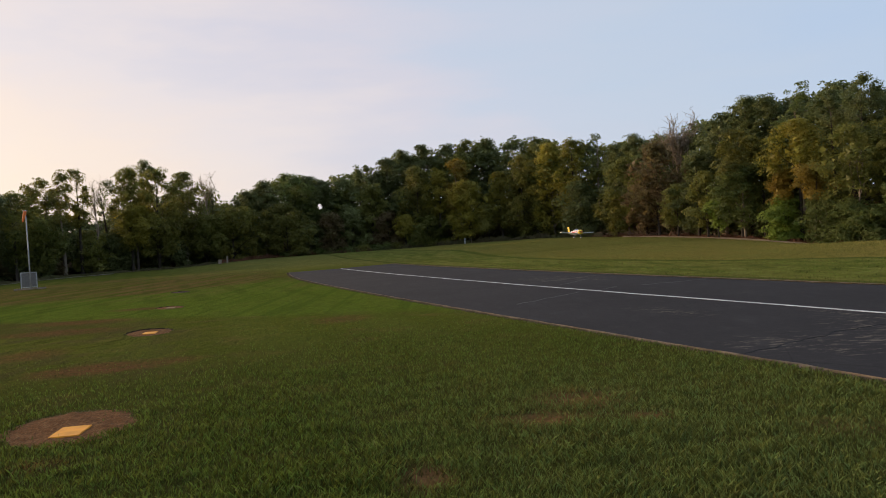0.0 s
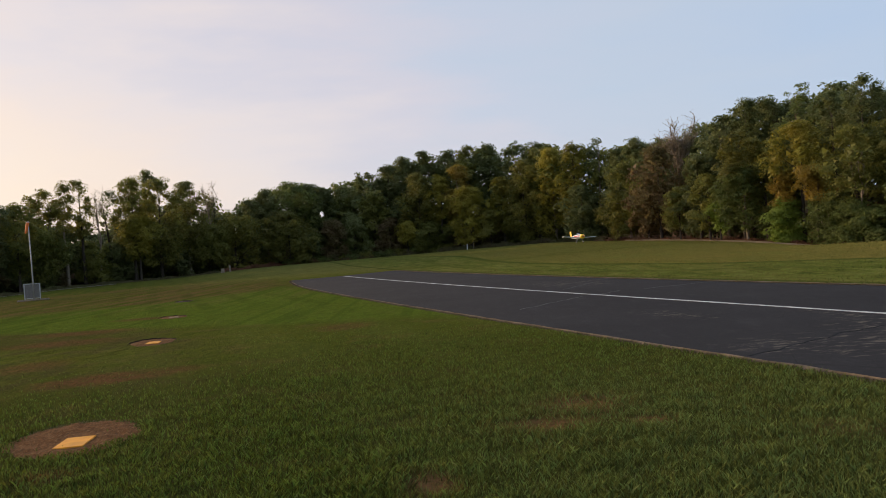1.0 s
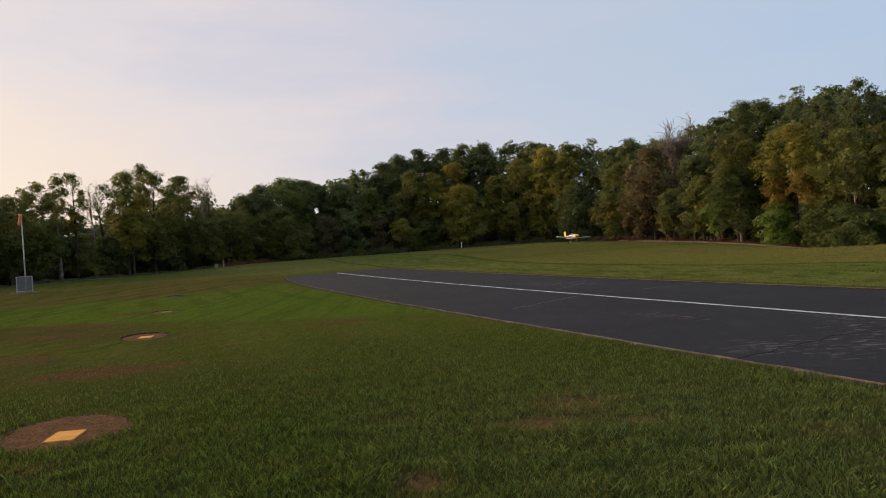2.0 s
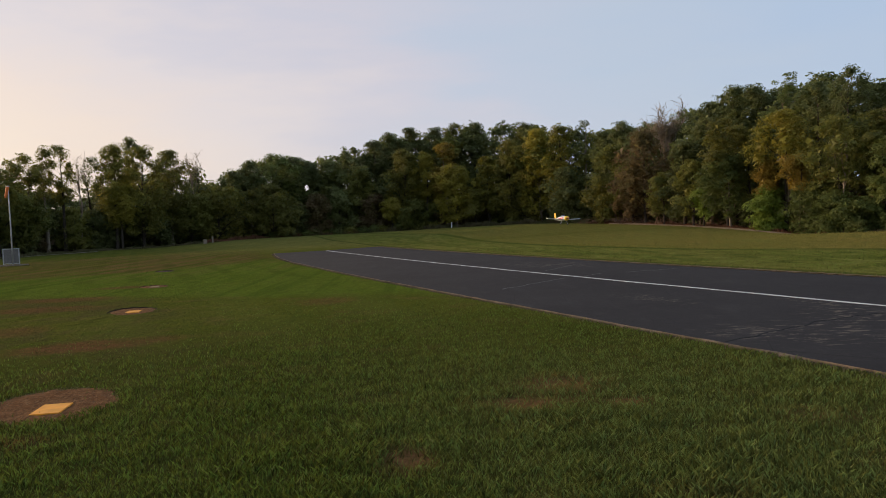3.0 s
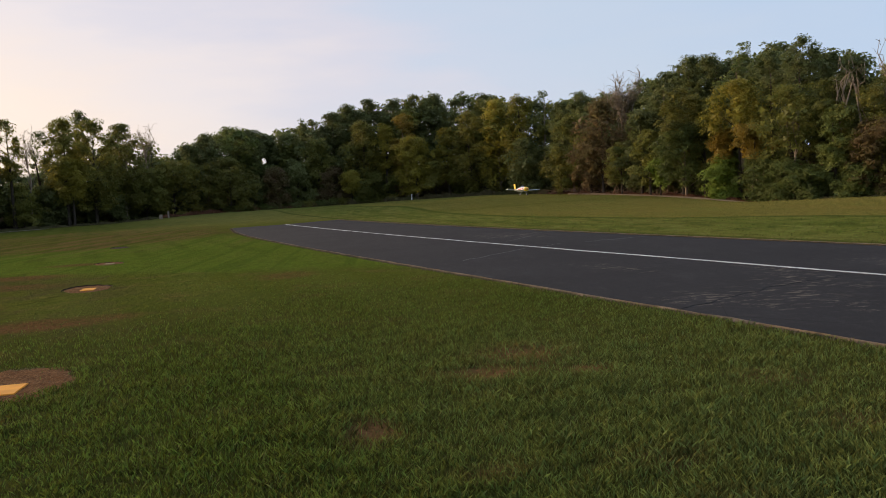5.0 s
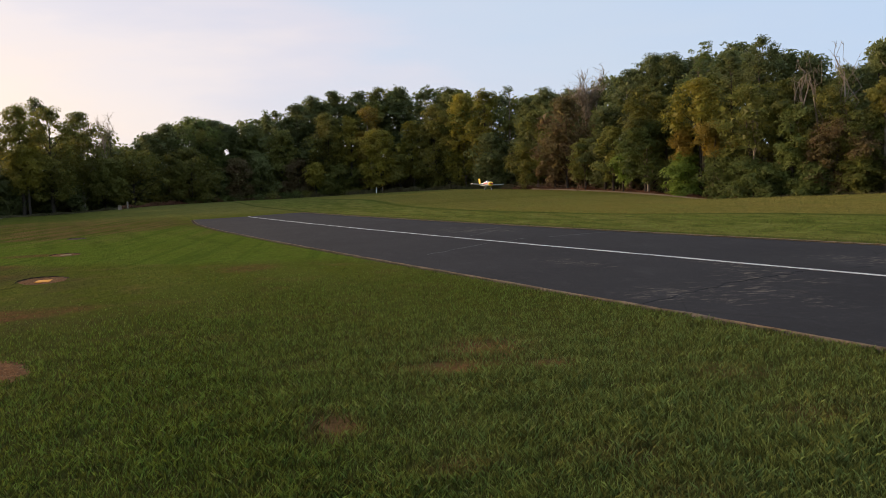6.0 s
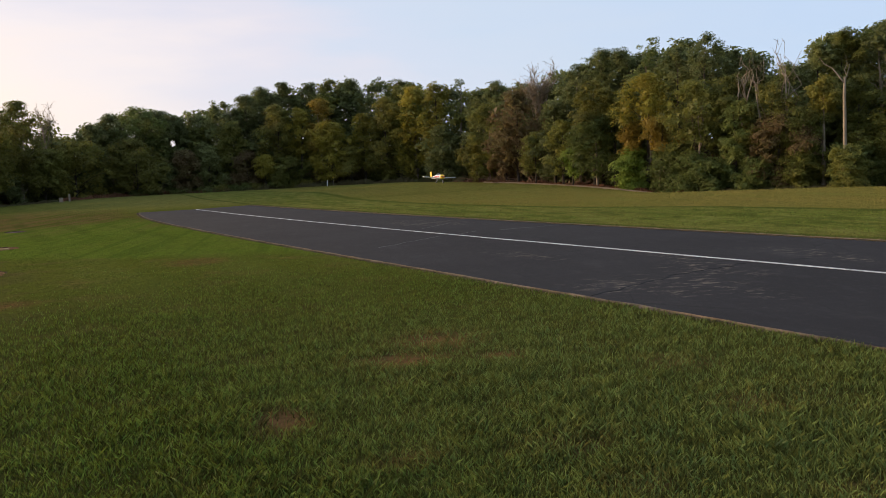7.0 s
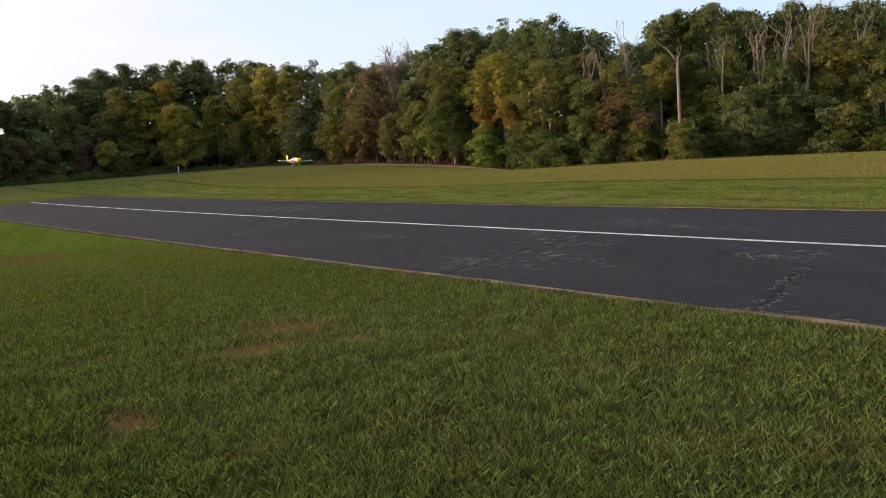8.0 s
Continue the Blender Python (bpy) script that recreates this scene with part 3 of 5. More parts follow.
def make_runway():
    """An asphalt slab a little proud of the turf, with uneven edges."""
    steps = [RUN_START + (RUN_END - RUN_START) * i / 240 for i in range(241)]
    bm = bmesh.new()
    rows = []
    for i, s in enumerate(steps):
        near = float(near_edge(s))
        lats = [near + edge_wobble(s, 1.0), near + 0.12, RUN_MID, RUN_FAR - 0.12, RUN_FAR + edge_wobble(s, 5.0)]
        row = []
        for k, l in enumerate(lats):
            al = min(s, float(np.interp(l, (RUN_NEAR, RUN_MID, RUN_FAR), RUN_ENDS)))
            x, y = on_runway(al, l)
            z = run_height(l) - (0.012 if k in (0, 4) else 0)
            row.append(bm.verts.new((x, y, z)))
        rows.append(row)
    for a, b in zip(rows, rows[1:]):
        for k in range(4):
            bm.faces.new((a[k], a[k + 1], b[k + 1], b[k]))
    rim = [e for e in bm.edges if e.is_boundary]
    ext = bmesh.ops.extrude_edge_only(bm, edges=rim)["geom"]
    for v in ext:
        if isinstance(v, bmesh.types.BMVert):
            v.co.z = -0.1
    bmesh.ops.remove_doubles(bm, verts=bm.verts, dist=0.001)
    bmesh.ops.recalc_face_normals(bm, faces=bm.faces)
    me = bpy.data.meshes.new("runway")
    bm.to_mesh(me)
    bm.free()
    me.materials.append(ASPHALT)
    tagged(new("runway", me), "dark grey asphalt model-flying runway with worn sealer", "runway", kind="structure")


def run_height(l):
    return 0.014 + 0.010 * (1 - abs(l - RUN_MID) / 5.0)


def strip(name, path, widths, material, label, category, lift=0.004, kind="structure"):
    """A thin ribbon laid on the runway along (along, across) points, with its own thickness."""
    bm = bmesh.new()
    rows = []
    for i, (al, la) in enumerate(path):
        a0, l0 = path[max(i - 1, 0)]
        a1, l1 = path[min(i + 1, len(path) - 1)]
        da, dl = a1 - a0, l1 - l0
        d = math.hypot(da, dl)
        na, nl = -dl / d, da / d
        w = widths[i] / 2
        row = []
        for k in (-1, 1):
            x, y = on_runway(al + k * w * na, la + k * w * nl)
            row.append(bm.verts.new((x, y, run_height(la + k * w * nl) + lift)))
        rows.append(row)
    for a, b in zip(rows, rows[1:]):
        bm.faces.new((a[0], a[1], b[1], b[0]))
    bmesh.ops.recalc_face_normals(bm, faces=bm.faces)
    bmesh.ops.solidify(bm, geom=list(bm.faces), thickness=0.003)
    me = bpy.data.meshes.new(name)
    bm.to_mesh(me)
    bm.free()
    me.materials.append(material)
    return tagged(new(name, me), label, category, kind=kind)


def make_markings():
    n = 240
    path = [(RUN_START + (53.2 - RUN_START) * i / n, RUN_MID + 0.03 * noise.noise((i * 0.2, 0, 0))) for i in range(n + 1)]
    strip("centre_line", path, [0.115 + 0.03 * noise.noise((i * 0.9, 2, 0)) for i in range(n + 1)], LINE_PAINT, "faded white painted centre line on asphalt", "line")


make_runway()
make_markings()


# ---- trees ----
LOOKS = {"deep": "dark green", "moss": "mid-green", "olive": "olive-green", "gold": "yellowing", "amber": "amber autumn", "umber": "brownish", "lime": "bright green", "fern": "cool green"}


def sprays(at, normal, size, rng):
    """One small pointed leaf spray at each place, square to its normal."""
    normal = normal / np.linalg.norm(normal, axis=1)[:, None]
    a = np.cross(normal, rng.normal(size=at.shape))
    a /= np.linalg.norm(a, axis=1)[:, None]
    b = np.cross(normal, a)
    s = size * rng.uniform(0.6, 1.35, len(at))[:, None]
    verts = np.stack([at - a * s * 0.72 - b * s * 0.45, at + a * s * 0.72 - b * s * 0.30, at - a * s * 0.1 + b * s * 0.72], 1).reshape(-1, 3)
    return verts + rng.normal(size=verts.shape) * size * 0.15


CROWN_GAPS = ((-8.62, 2.95, 0.62), (0.40, 3.07, 0.30), (-0.35, 4.6, 0.25), (5.5, 4.9, 0.35))  # bearing, rise, radius


def clear_of_gaps(verts, root):
    """Leaves out the sprays that would close the few clear gaps through the crowns of the wood."""
    at = verts.reshape(-1, 3, 3).mean(1) + np.array(root)
    keep = np.ones(len(at), bool)
    for az, el, radius in CROWN_GAPS:
        a, e = radians(az), radians(el)
        way = np.array([math.sin(a) * math.cos(e), math.cos(a) * math.cos(e), math.sin(e)])
        off = at - np.array([0, 0, 1.7])
        off = off - np.outer(off @ way, way)
        ragged = radius * (1 + 0.3 * np.sin(at[:, 0] * 9.0 + at[:, 2] * 7.0))
        keep &= np.linalg.norm(off, axis=1) > ragged
    return verts.reshape(-1, 3, 3)[keep].reshape(-1, 3)


def leaf_mesh(name, root, centres, facing, radii, count, size, material, rng, flat, inner, inner_size):
    """Fronds of leaf sprays: each clump is a shallow dome that faces out of the crown, with larger sprays inside."""
    n = len(centres)
    which = rng.choice(n, count, p=radii ** 2 / np.sum(radii ** 2))
    axis = facing[which]
    side = np.cross(axis, np.array([0.31, 0.17, 0.93]))
    side /= np.linalg.norm(side, axis=1)[:, None]
    other = np.cross(axis, side)
    out, turn = np.sqrt(rng.uniform(0, 1, count)), rng.uniform(0, 2 * math.pi, count)
    reach = (radii[which] * out)[:, None]
    rise = (radii[which] * (flat * (1 - 1.5 * out ** 2) + rng.normal(size=count) * 0.08))[:, None]
    at = centres[which] + side * np.cos(turn)[:, None] * reach * 1.15 + other * np.sin(turn)[:, None] * reach * 0.9 + axis * rise
    normal = axis + (side * np.cos(turn)[:, None] + other * np.sin(turn)[:, None]) * out[:, None] * 0.55 + rng.normal(size=(count, 3)) * 0.30
    verts = np.vstack([sprays(at, normal, size, rng), sprays(inner, rng.normal(size=inner.shape), inner_size, rng)])
    verts = clear_of_gaps(verts, root)
    return quick_mesh(name, verts, np.arange(len(verts)).reshape(-1, 3), material)


def wood_mesh(name, tubes, material):
    verts, faces = [], []
    for pts, rad, sides in tubes:
        v, f = tube_data(pts, rad, sides, len(verts))
        verts += v
        faces += f
    return mesh_of(name, verts, faces, material, True)


def limb(start, end, r, rng, sides=5, bend=0.12):
    start, end = np.array(start, float), np.array(end, float)
    length = np.linalg.norm(end - start)
    pts = []
    for k in range(5):
        t = k / 4
        p = start + (end - start) * t + np.array([0, 0, length * 0.10 * math.sin(math.pi * t)])
        if 0 < k < 4:
            p = p + rng.normal(size=3) * length * bend * 0.35
        pts.append(tuple(p))
    return pts, [r * (1 - 0.75 * k / 4) for k in range(5)], sides


def plant(style, look_name, x, y, h, r, base, seed, leaves=1.0, coarse=1.0):
    """A tree or a bush of height h and crown radius r whose leaves begin at the height base."""
    rng = np.random.default_rng(seed)
    d = math.hypot(x, y)
    z0 = float(terrain(x, y)) - 0.05
    bush, sparse = style == "bush", style == "sparse"
    kind = {"broad": "broadleaf_tree", "sparse": "thin_crowned_tree", "bush": "shrub", "pine": "pine_tree"}[style]
    words = {"broad": "leafy broadleaf tree at the edge of the wood", "sparse": "tall tree with a thin open crown", "bush": "dense shrub growing down to the grass", "pine": "pointed conifer rising over the wood"}[style]
    tree = new(kind)
    tree.location = (x, y, z0)
    tagged(tree, LOOKS[look_name] + " " + words, "shrub" if bush else "tree", "edge of the wood")
    r = r * (1.45 if style == "broad" else 1.15)
    base = max(base, h - 3.4 * r) if style == "broad" and base > 2.5 else base
    half = (h - base) / 2
    mid = base + half
    # boughs: the large lobes of the crown
    lobes = int(np.clip(9 + 2.2 * half * min(r, 5) / 2, 14, 46)) + (6 if bush else 0)
    u = (np.arange(lobes) + rng.uniform(0.1, 0.9, lobes)) / lobes * 2 - 1
    u[-1] = 1.0
    turn = np.arange(lobes) * 2.4 + rng.uniform(-0.5, 0.5, lobes) + seed
    if style == "pine":
        wide = (1 - (u + 1) / 2) * 0.75 + 0.28
    elif bush:
        wide = np.sqrt(np.clip(1 - np.clip(u, 0, 1) ** 2.2, 0.05, 1))
    else:
        wide = np.where(u > -0.2, np.sqrt(np.clip(1 - ((u + 0.2) / 1.2) ** 2, 0.03, 1)), 1 - 0.45 * (u + 0.2) ** 2) * rng.uniform(0.70, 1.15, lobes)
    big = np.clip(0.28 * r + 0.28, 0.45, 1.5) * rng.uniform(0.6, 1.3, lobes) * (0.7 if sparse else 1.0) * (0.68 + 0.32 * wide)
    out = np.maximum(r * wide * rng.uniform(0.55, 1.05, lobes) - big * 0.7, 0)
    high = np.minimum(mid + u * half, h - big * 0.8)
    boughs = np.stack([out * np.cos(turn), out * np.sin(turn), high], 1)
    # clumps of leaves on the outside of every bough
    clump = float(np.clip(0.0058 * d, 0.30, 0.70)) * (0.8 if sparse else 1.0)
    share = big ** 2 / np.sum(big ** 2)
    n = int(np.clip(np.sum(big ** 2) / clump ** 2 * (3.2 if sparse else 4.4), 30, 800) * (0.6 + 0.4 * leaves))
    which = rng.choice(lobes, n, p=share)
    way = rng.normal(size=(n, 3))
    way[:, 2] = way[:, 2] * 0.85 + 0.15
    way /= np.linalg.norm(way, axis=1)[:, None]
    centres = boughs[which] + way * (big[which] * rng.uniform(0.45, 1.12, n))[:, None] * np.array([1, 1, 0.90])
    centres[:, 2] = np.clip(centres[:, 2], max(base * 0.8, clump * 0.3), h - clump * 0.3)
    # at the edge of a wood the crowns are leafier on their open side
    open_side = -(centres[:, 0] * x + centres[:, 1] * y) / (d * r)
    kept = (open_side > -0.15) | (centres[:, 2] > h - 1.2) | (rng.uniform(size=n) < 0.35)
    centres = centres[kept]
    facing = way[kept] * 0.35 + np.array([0, 0, 0.85]) + rng.normal(size=centres.shape) * 0.36
    facing /= np.linalg.norm(facing, axis=1)[:, None]
    n = len(centres)
    radii = clump * rng.uniform(0.5, 1.35, n)
    size = float(np.clip(0.00112 * d, 0.072, 0.15)) * coarse
    count = int(np.clip(n * clump ** 2 / size ** 2 * (2.3 if sparse else 2.0), 1200 / coarse, 12800) * leaves)
    # the dense inside of every bough, in larger sprays
    filled = rng.choice(lobes, int(lobes * (8 if sparse else 34)), p=share)
    inner = boughs[filled] + rng.normal(size=(len(filled), 3)) * (0.27 * big[filled])[:, None]
    inner[:, 2] = np.clip(inner[:, 2], max(base * 0.8, 0.15), h - 0.5)
    part("crown", leaf_mesh("crown", (x, y, z0), centres, facing, radii, count, size, LEAF[look_name], rng, 0.16 if bush or look_name == "fern" else 0.24, inner, 0.24 * float(np.mean(big)) + 0.06), None, tree)
    # trunk and limbs
    tall = h * (0.84 if not bush else 0.6)
    girth = 0.014 * h + 0.05
    lean = rng.normal(size=2) * 0.03 * h
    trunk = [(lean[0] * t ** 2, lean[1] * t ** 2, tall * t) for t in (0, 0.04, 0.25, 0.5, 0.75, 1.0)]
    tubes = [(trunk, [girth * 1.35, girth, girth * 0.85, girth * 0.65, girth * 0.42, girth * 0.12], 8)]
    for c in boughs[::1 if coarse <= 1 else 4]:
        t = float(np.clip((c[2] - np.hypot(c[0], c[1]) * 0.8) / tall, 0.12, 0.92))
        tubes.append(limb((lean[0] * t * t, lean[1] * t * t, tall * t), c, girth * 0.42 * (1.15 - t), rng, 5 if sparse else 3))
    bark = PALE_BARK if sparse or seed % 7 == 3 else BARK
    part("trunk", wood_mesh("trunk", tubes, bark), None, tree)
    return tree


def dead_tree(x, y, h, spread, seed, limbs=11, twigs=14, twig=0.17):
    """A leafless tree: a pale trunk that forks into bare limbs and twigs."""
    rng = np.random.default_rng(seed)
    tree = new("dead_tree")
    tree.location = (x, y, float(terrain(x, y)) - 0.05)
    tagged(tree, "bare grey-brown dead tree among leafy trees", "tree", "edge of the wood")
    girth = 0.0115 * h
    bend = [rng.normal(size=2) * 0.05 * h * t for t in (0.0, 0.12, 0.35, 0.7)]
    stem = [(bend[k][0], bend[k][1], h * t) for k, t in enumerate((0.0, 0.25, 0.5, 0.80))]
    part("trunk", wood_mesh("trunk", [(stem, [girth * 1.2, girth, girth * 0.72, girth * 0.22], 7)], PALE_BARK), None, tree)
    for k in range(limbs + 2):
        t = rng.uniform(0.38, 0.72)
        a = rng.uniform(0, 2 * math.pi)
        s = np.array([np.interp(t * h, [p[2] for p in stem], [p[c] for p in stem]) for c in (0, 1)] + [h * t])
        e = s + np.array([math.cos(a) * spread * rng.uniform(0.3, 1.3), math.sin(a) * spread * rng.uniform(0.3, 1.0), h * rng.uniform(0.80, 1.0) - s[2]])
        tubes = [limb(s, e, girth * rng.uniform(0.28, 0.46), rng, 5, 0.2)]
        for _ in range(twigs):
            f = rng.uniform(0.35, 1.0)
            p = s + (e - s) * f
            q = p + np.array([rng.normal() * 0.35 * spread, rng.normal() * 0.3 * spread, rng.uniform(0.3, 1.3) * spread * 0.6])
            tubes.append(limb(p, q, girth * twig, rng, 3, 0.25))
        part("limb", wood_mesh("limb", tubes, PALE_BARK), None, tree)
    return tree


plant("broad", "moss", -47.9, 87.2, 10.4, 2.3, 2.6, 1)
plant("broad", "deep", -49.4, 84.6, 10.2, 2.6, 2.9, 2)
plant("broad", "olive", -46.7, 91.0, 12.0, 2.1, 2.4, 3)
plant("broad", "olive", -45.8, 94.2, 13.1, 1.3, 5.0, 304, 0.8)
plant("broad", "olive", -44.6, 96.1, 13.4, 1.5, 5.0, 5, 0.8)
plant("broad", "deep", -43.3, 101.2, 12.1, 1.3, 4.4, 6, 0.5)
plant("broad", "olive", -40.2, 101.0, 13.9, 2.4, 2.4, 7)
plant("broad", "deep", -40.8, 108.6, 15.2, 1.1, 8.8, 8)
plant("broad", "olive", -38.1, 104.6, 13.8, 3.0, 2.2, 9)
plant("broad", "olive", -36.3, 110.7, 13.6, 2.4, 2.2, 10)
plant("broad", "deep", -34.1, 116.8, 11.1, 1.0, 2.5, 11, 0.55)
plant("broad", "olive", -31.0, 116.0, 8.4, 3.7, 0.1, 12)
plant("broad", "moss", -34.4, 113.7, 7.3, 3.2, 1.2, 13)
plant("broad", "gold", -39.3, 100.4, 8.7, 2.1, 3.4, 14)
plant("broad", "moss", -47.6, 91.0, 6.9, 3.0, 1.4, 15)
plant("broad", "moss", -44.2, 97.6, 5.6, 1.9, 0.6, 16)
plant("bush", "deep", -43.0, 101.5, 5.2, 3.0, 0.2, 17)
plant("bush", "deep", -48.9, 90.3, 5.0, 3.2, 0.2, 18)
plant("bush", "deep", -39.0, 108.0, 5.0, 3.2, 0.2, 19)
plant("bush", "deep", -35.2, 115.5, 4.6, 3.2, 0.2, 20)
plant("broad", "deep", -30.0, 121.5, 10.8, 1.1, 6.5, 22, 0.55)
plant("broad", "fern", -24.0, 125.3, 13.2, 4.0, 4.9, 23)
plant("broad", "deep", -27.4, 122.3, 12.2, 2.4, 4.2, 24)
plant("broad", "deep", -21.7, 127.6, 12.7, 2.3, 4.7, 25)
plant("broad", "olive", -23.4, 118.8, 8.4, 3.4, 0.8, 26)
plant("broad", "deep", -18.8, 129.0, 11.9, 2.1, 2.8, 27)
plant("broad", "deep", -15.9, 130.2, 12.0, 2.3, 1.7, 28)
plant("pine", "deep", -13.4, 133.2, 14.3, 1.8, 4.2, 29)
plant("broad", "umber", -17.3, 123.3, 6.6, 2.4, 0.5, 30)
plant("broad", "deep", -20.3, 121.9, 4.9, 2.0, 0.4, 31)
plant("broad", "deep", -14.0, 125.8, 7.4, 2.4, 0.6, 32)
plant("broad", "moss", -10.8, 128.0, 10.9, 2.3, 1.8, 33)
plant("broad", "deep", -8.3, 132.4, 15.2, 2.5, 3.3, 34)
plant("broad", "deep", -5.6, 134.5, 16.3, 2.6, 3.8, 35)
plant("broad", "deep", -1.9, 133.3, 17.1, 2.4, 4.6, 36)
plant("broad", "deep", 2.4, 132.8, 16.7, 2.5, 4.3, 37)
plant("broad", "moss", 5.5, 131.6, 17.1, 1.7, 6.0, 38)
plant("broad", "deep", 8.8, 130.1, 16.7, 2.5, 5.7, 39)
plant("sparse", "fern", 13.5, 126.9, 16.6, 2.1, 5.4, 40)
plant("broad", "moss", 16.7, 125.2, 15.7, 2.2, 5.2, 41)
plant("broad", "umber", -8.1, 126.5, 6.3, 2.6, 0.6, 42)
plant("broad", "olive", -3.2, 126.8, 13.4, 2.6, 3.3, 43)
plant("broad", "gold", 0.4, 125.5, 12.5, 2.0, 4.9, 44)
plant("broad", "amber", 3.7, 125.2, 13.8, 1.8, 5.6, 45)
plant("broad", "gold", 5.0, 121.4, 9.9, 3.2, 1.1, 46)
plant("broad", "olive", 7.9, 119.3, 6.0, 1.9, 1.6, 47)
plant("broad", "gold", -5.3, 124.6, 5.5, 1.8, 2.0, 48)
plant("broad", "moss", -1.7, 124.3, 4.9, 2.6, 0.4, 49)
plant("broad", "gold", 10.1, 120.2, 10.8, 2.1, 2.4, 50)
plant("broad", "olive", 13.5, 118.5, 13.1, 2.8, 1.3, 51)
plant("broad", "gold", 17.4, 114.9, 14.3, 3.1, 2.0, 52)
plant("broad", "olive", 15.3, 116.4, 8.7, 3.6, 0.2, 53)
plant("broad", "gold", 19.9, 110.7, 14.3, 2.3, 3.6, 54)
plant("broad", "deep", 19.9, 107.1, 8.0, 2.7, 0.3, 55)
plant("sparse", "deep", 23.2, 109.8, 14.6, 1.8, 2.3, 56)
plant("broad", "deep", 24.7, 104.3, 12.2, 1.9, 2.3, 57)
plant("broad", "deep", 26.5, 101.3, 13.2, 2.0, 2.9, 58)
plant("broad", "moss", 24.0, 96.5, 10.1, 2.2, 1.0, 59)
plant("broad", "olive", 23.0, 97.9, 5.4, 2.1, 0.6, 60)
plant("broad", "umber", 26.0, 90.1, 11.5, 2.8, 1.4, 61)
plant("broad", "umber", 25.0, 91.9, 6.5, 2.1, 0.7, 62)
plant("broad", "moss", 26.7, 85.2, 6.0, 1.7, 1.0, 63)
plant("broad", "deep", 28.3, 83.1, 9.4, 1.8, 1.1, 64)
plant("broad", "moss", 28.2, 80.1, 7.1, 1.5, 1.5, 65)
plant("broad", "deep", 30.6, 81.3, 13.3, 1.7, 1.8, 66)
plant("broad", "deep", 32.7, 79.6, 14.7, 2.0, 2.8, 67)
plant("broad", "deep", 34.0, 77.7, 14.4, 1.5, 2.8, 68)
plant("sparse", "fern", 35.7, 74.4, 15.0, 2.3, 7.3, 69)
plant("broad", "deep", 36.9, 70.8, 13.7, 1.4, 4.9, 70)
plant("broad", "deep", 37.6, 66.9, 14.3, 2.1, 4.6, 71)
plant("broad", "olive", 30.3, 76.2, 11.1, 1.8, 4.1, 72)
plant("broad", "fern", 30.1, 75.1, 7.4, 2.0, 1.4, 73)
plant("broad", "lime", 28.6, 78.2, 4.2, 1.0, 1.2, 74)
plant("broad", "gold", 33.0, 69.5, 11.3, 2.5, 5.8, 75)
plant("broad", "amber", 31.8, 70.4, 6.9, 1.0, 3.6, 76)
plant("broad", "amber", 32.8, 66.5, 7.1, 1.3, 3.8, 77)
plant("broad", "moss", 32.1, 75.1, 9.7, 1.4, 2.5, 78)
plant("bush", "lime", 31.7, 70.0, 4.3, 1.5, 0.4, 79)
plant("bush", "fern", 33.1, 65.4, 4.7, 2.1, 0.4, 80)
plant("bush", "fern", 34.0, 62.4, 3.8, 1.9, 0.2, 81)
plant("broad", "moss", 34.9, 63.4, 10.0, 2.6, 3.6, 82)
plant("broad", "moss", 37.1, 61.4, 10.0, 1.6, 3.8, 83)
plant("broad", "fern", 36.2, 59.5, 7.6, 1.3, 0.1, 84)
plant("broad", "olive", 38.7, 58.5, 8.9, 1.9, 1.5, 85)
plant("broad", "umber", 38.3, 56.8, 6.2, 2.0, 0.7, 86)
plant("broad", "olive", 41.2, 55.1, 8.8, 1.2, 5.9, 87)
plant("broad", "moss", 40.2, 55.5, 6.5, 1.8, 0.8, 88)
plant("broad", "moss", 43.5, 54.3, 8.7, 1.5, 1.5, 89)
plant("broad", "deep", 41.2, 64.3, 11.6, 1.6, 4.3, 90)
plant("broad", "deep", 42.4, 61.7, 10.5, 2.0, 4.1, 91)
plant("broad", "deep", 44.9, 60.5, 11.9, 1.6, 3.8, 92)
plant("broad", "moss", 46.8, 59.9, 12.9, 1.7, 3.5, 93)
plant("broad", "deep", 48.6, 57.5, 13.0, 2.2, 3.5, 94)
plant("broad", "deep", 50.8, 55.9, 12.6, 1.8, 3.3, 95)
plant("broad", "moss", 45.7, 52.2, 8.9, 1.9, 0.9, 96)
plant("broad", "fern", 47.8, 49.3, 7.8, 2.4, 0.3, 97)
plant("broad", "deep", 45.8, 49.8, 5.4, 2.1, 0.3, 98)
plant("broad", "deep", 53.9, 53.4, 12.9, 2.5, 3.1, 99)
plant("broad", "deep", 55.1, 51.0, 12.3, 2.1, 3.1, 100)
plant("broad", "deep", 56.9, 49.3, 12.5, 2.3, 3.0, 101)
plant("broad", "deep", 58.7, 47.5, 11.6, 2.2, 2.9, 102)
plant("broad", "moss", 51.1, 49.2, 9.7, 1.8, 2.5, 103)
plant("broad", "olive", 52.0, 47.1, 9.4, 1.9, 2.5, 104)
plant("broad", "moss", 53.8, 45.4, 9.4, 1.9, 2.0, 105)
plant("broad", "deep", 49.6, 46.9, 4.9, 2.2, 0.2, 106)
plant("broad", "moss", 51.5, 45.1, 4.3, 2.2, 0.2, 107)
plant("broad", "moss", 53.2, 43.4, 5.8, 2.0, 0.1, 108)
plant("bush", "fern", 34.7, 60.4, 3.0, 1.8, 0.1, 109)
plant("bush", "fern", 37.0, 57.9, 2.8, 1.7, 0.1, 110)
plant("bush", "moss", 39.2, 55.8, 3.1, 1.9, 0.1, 111)
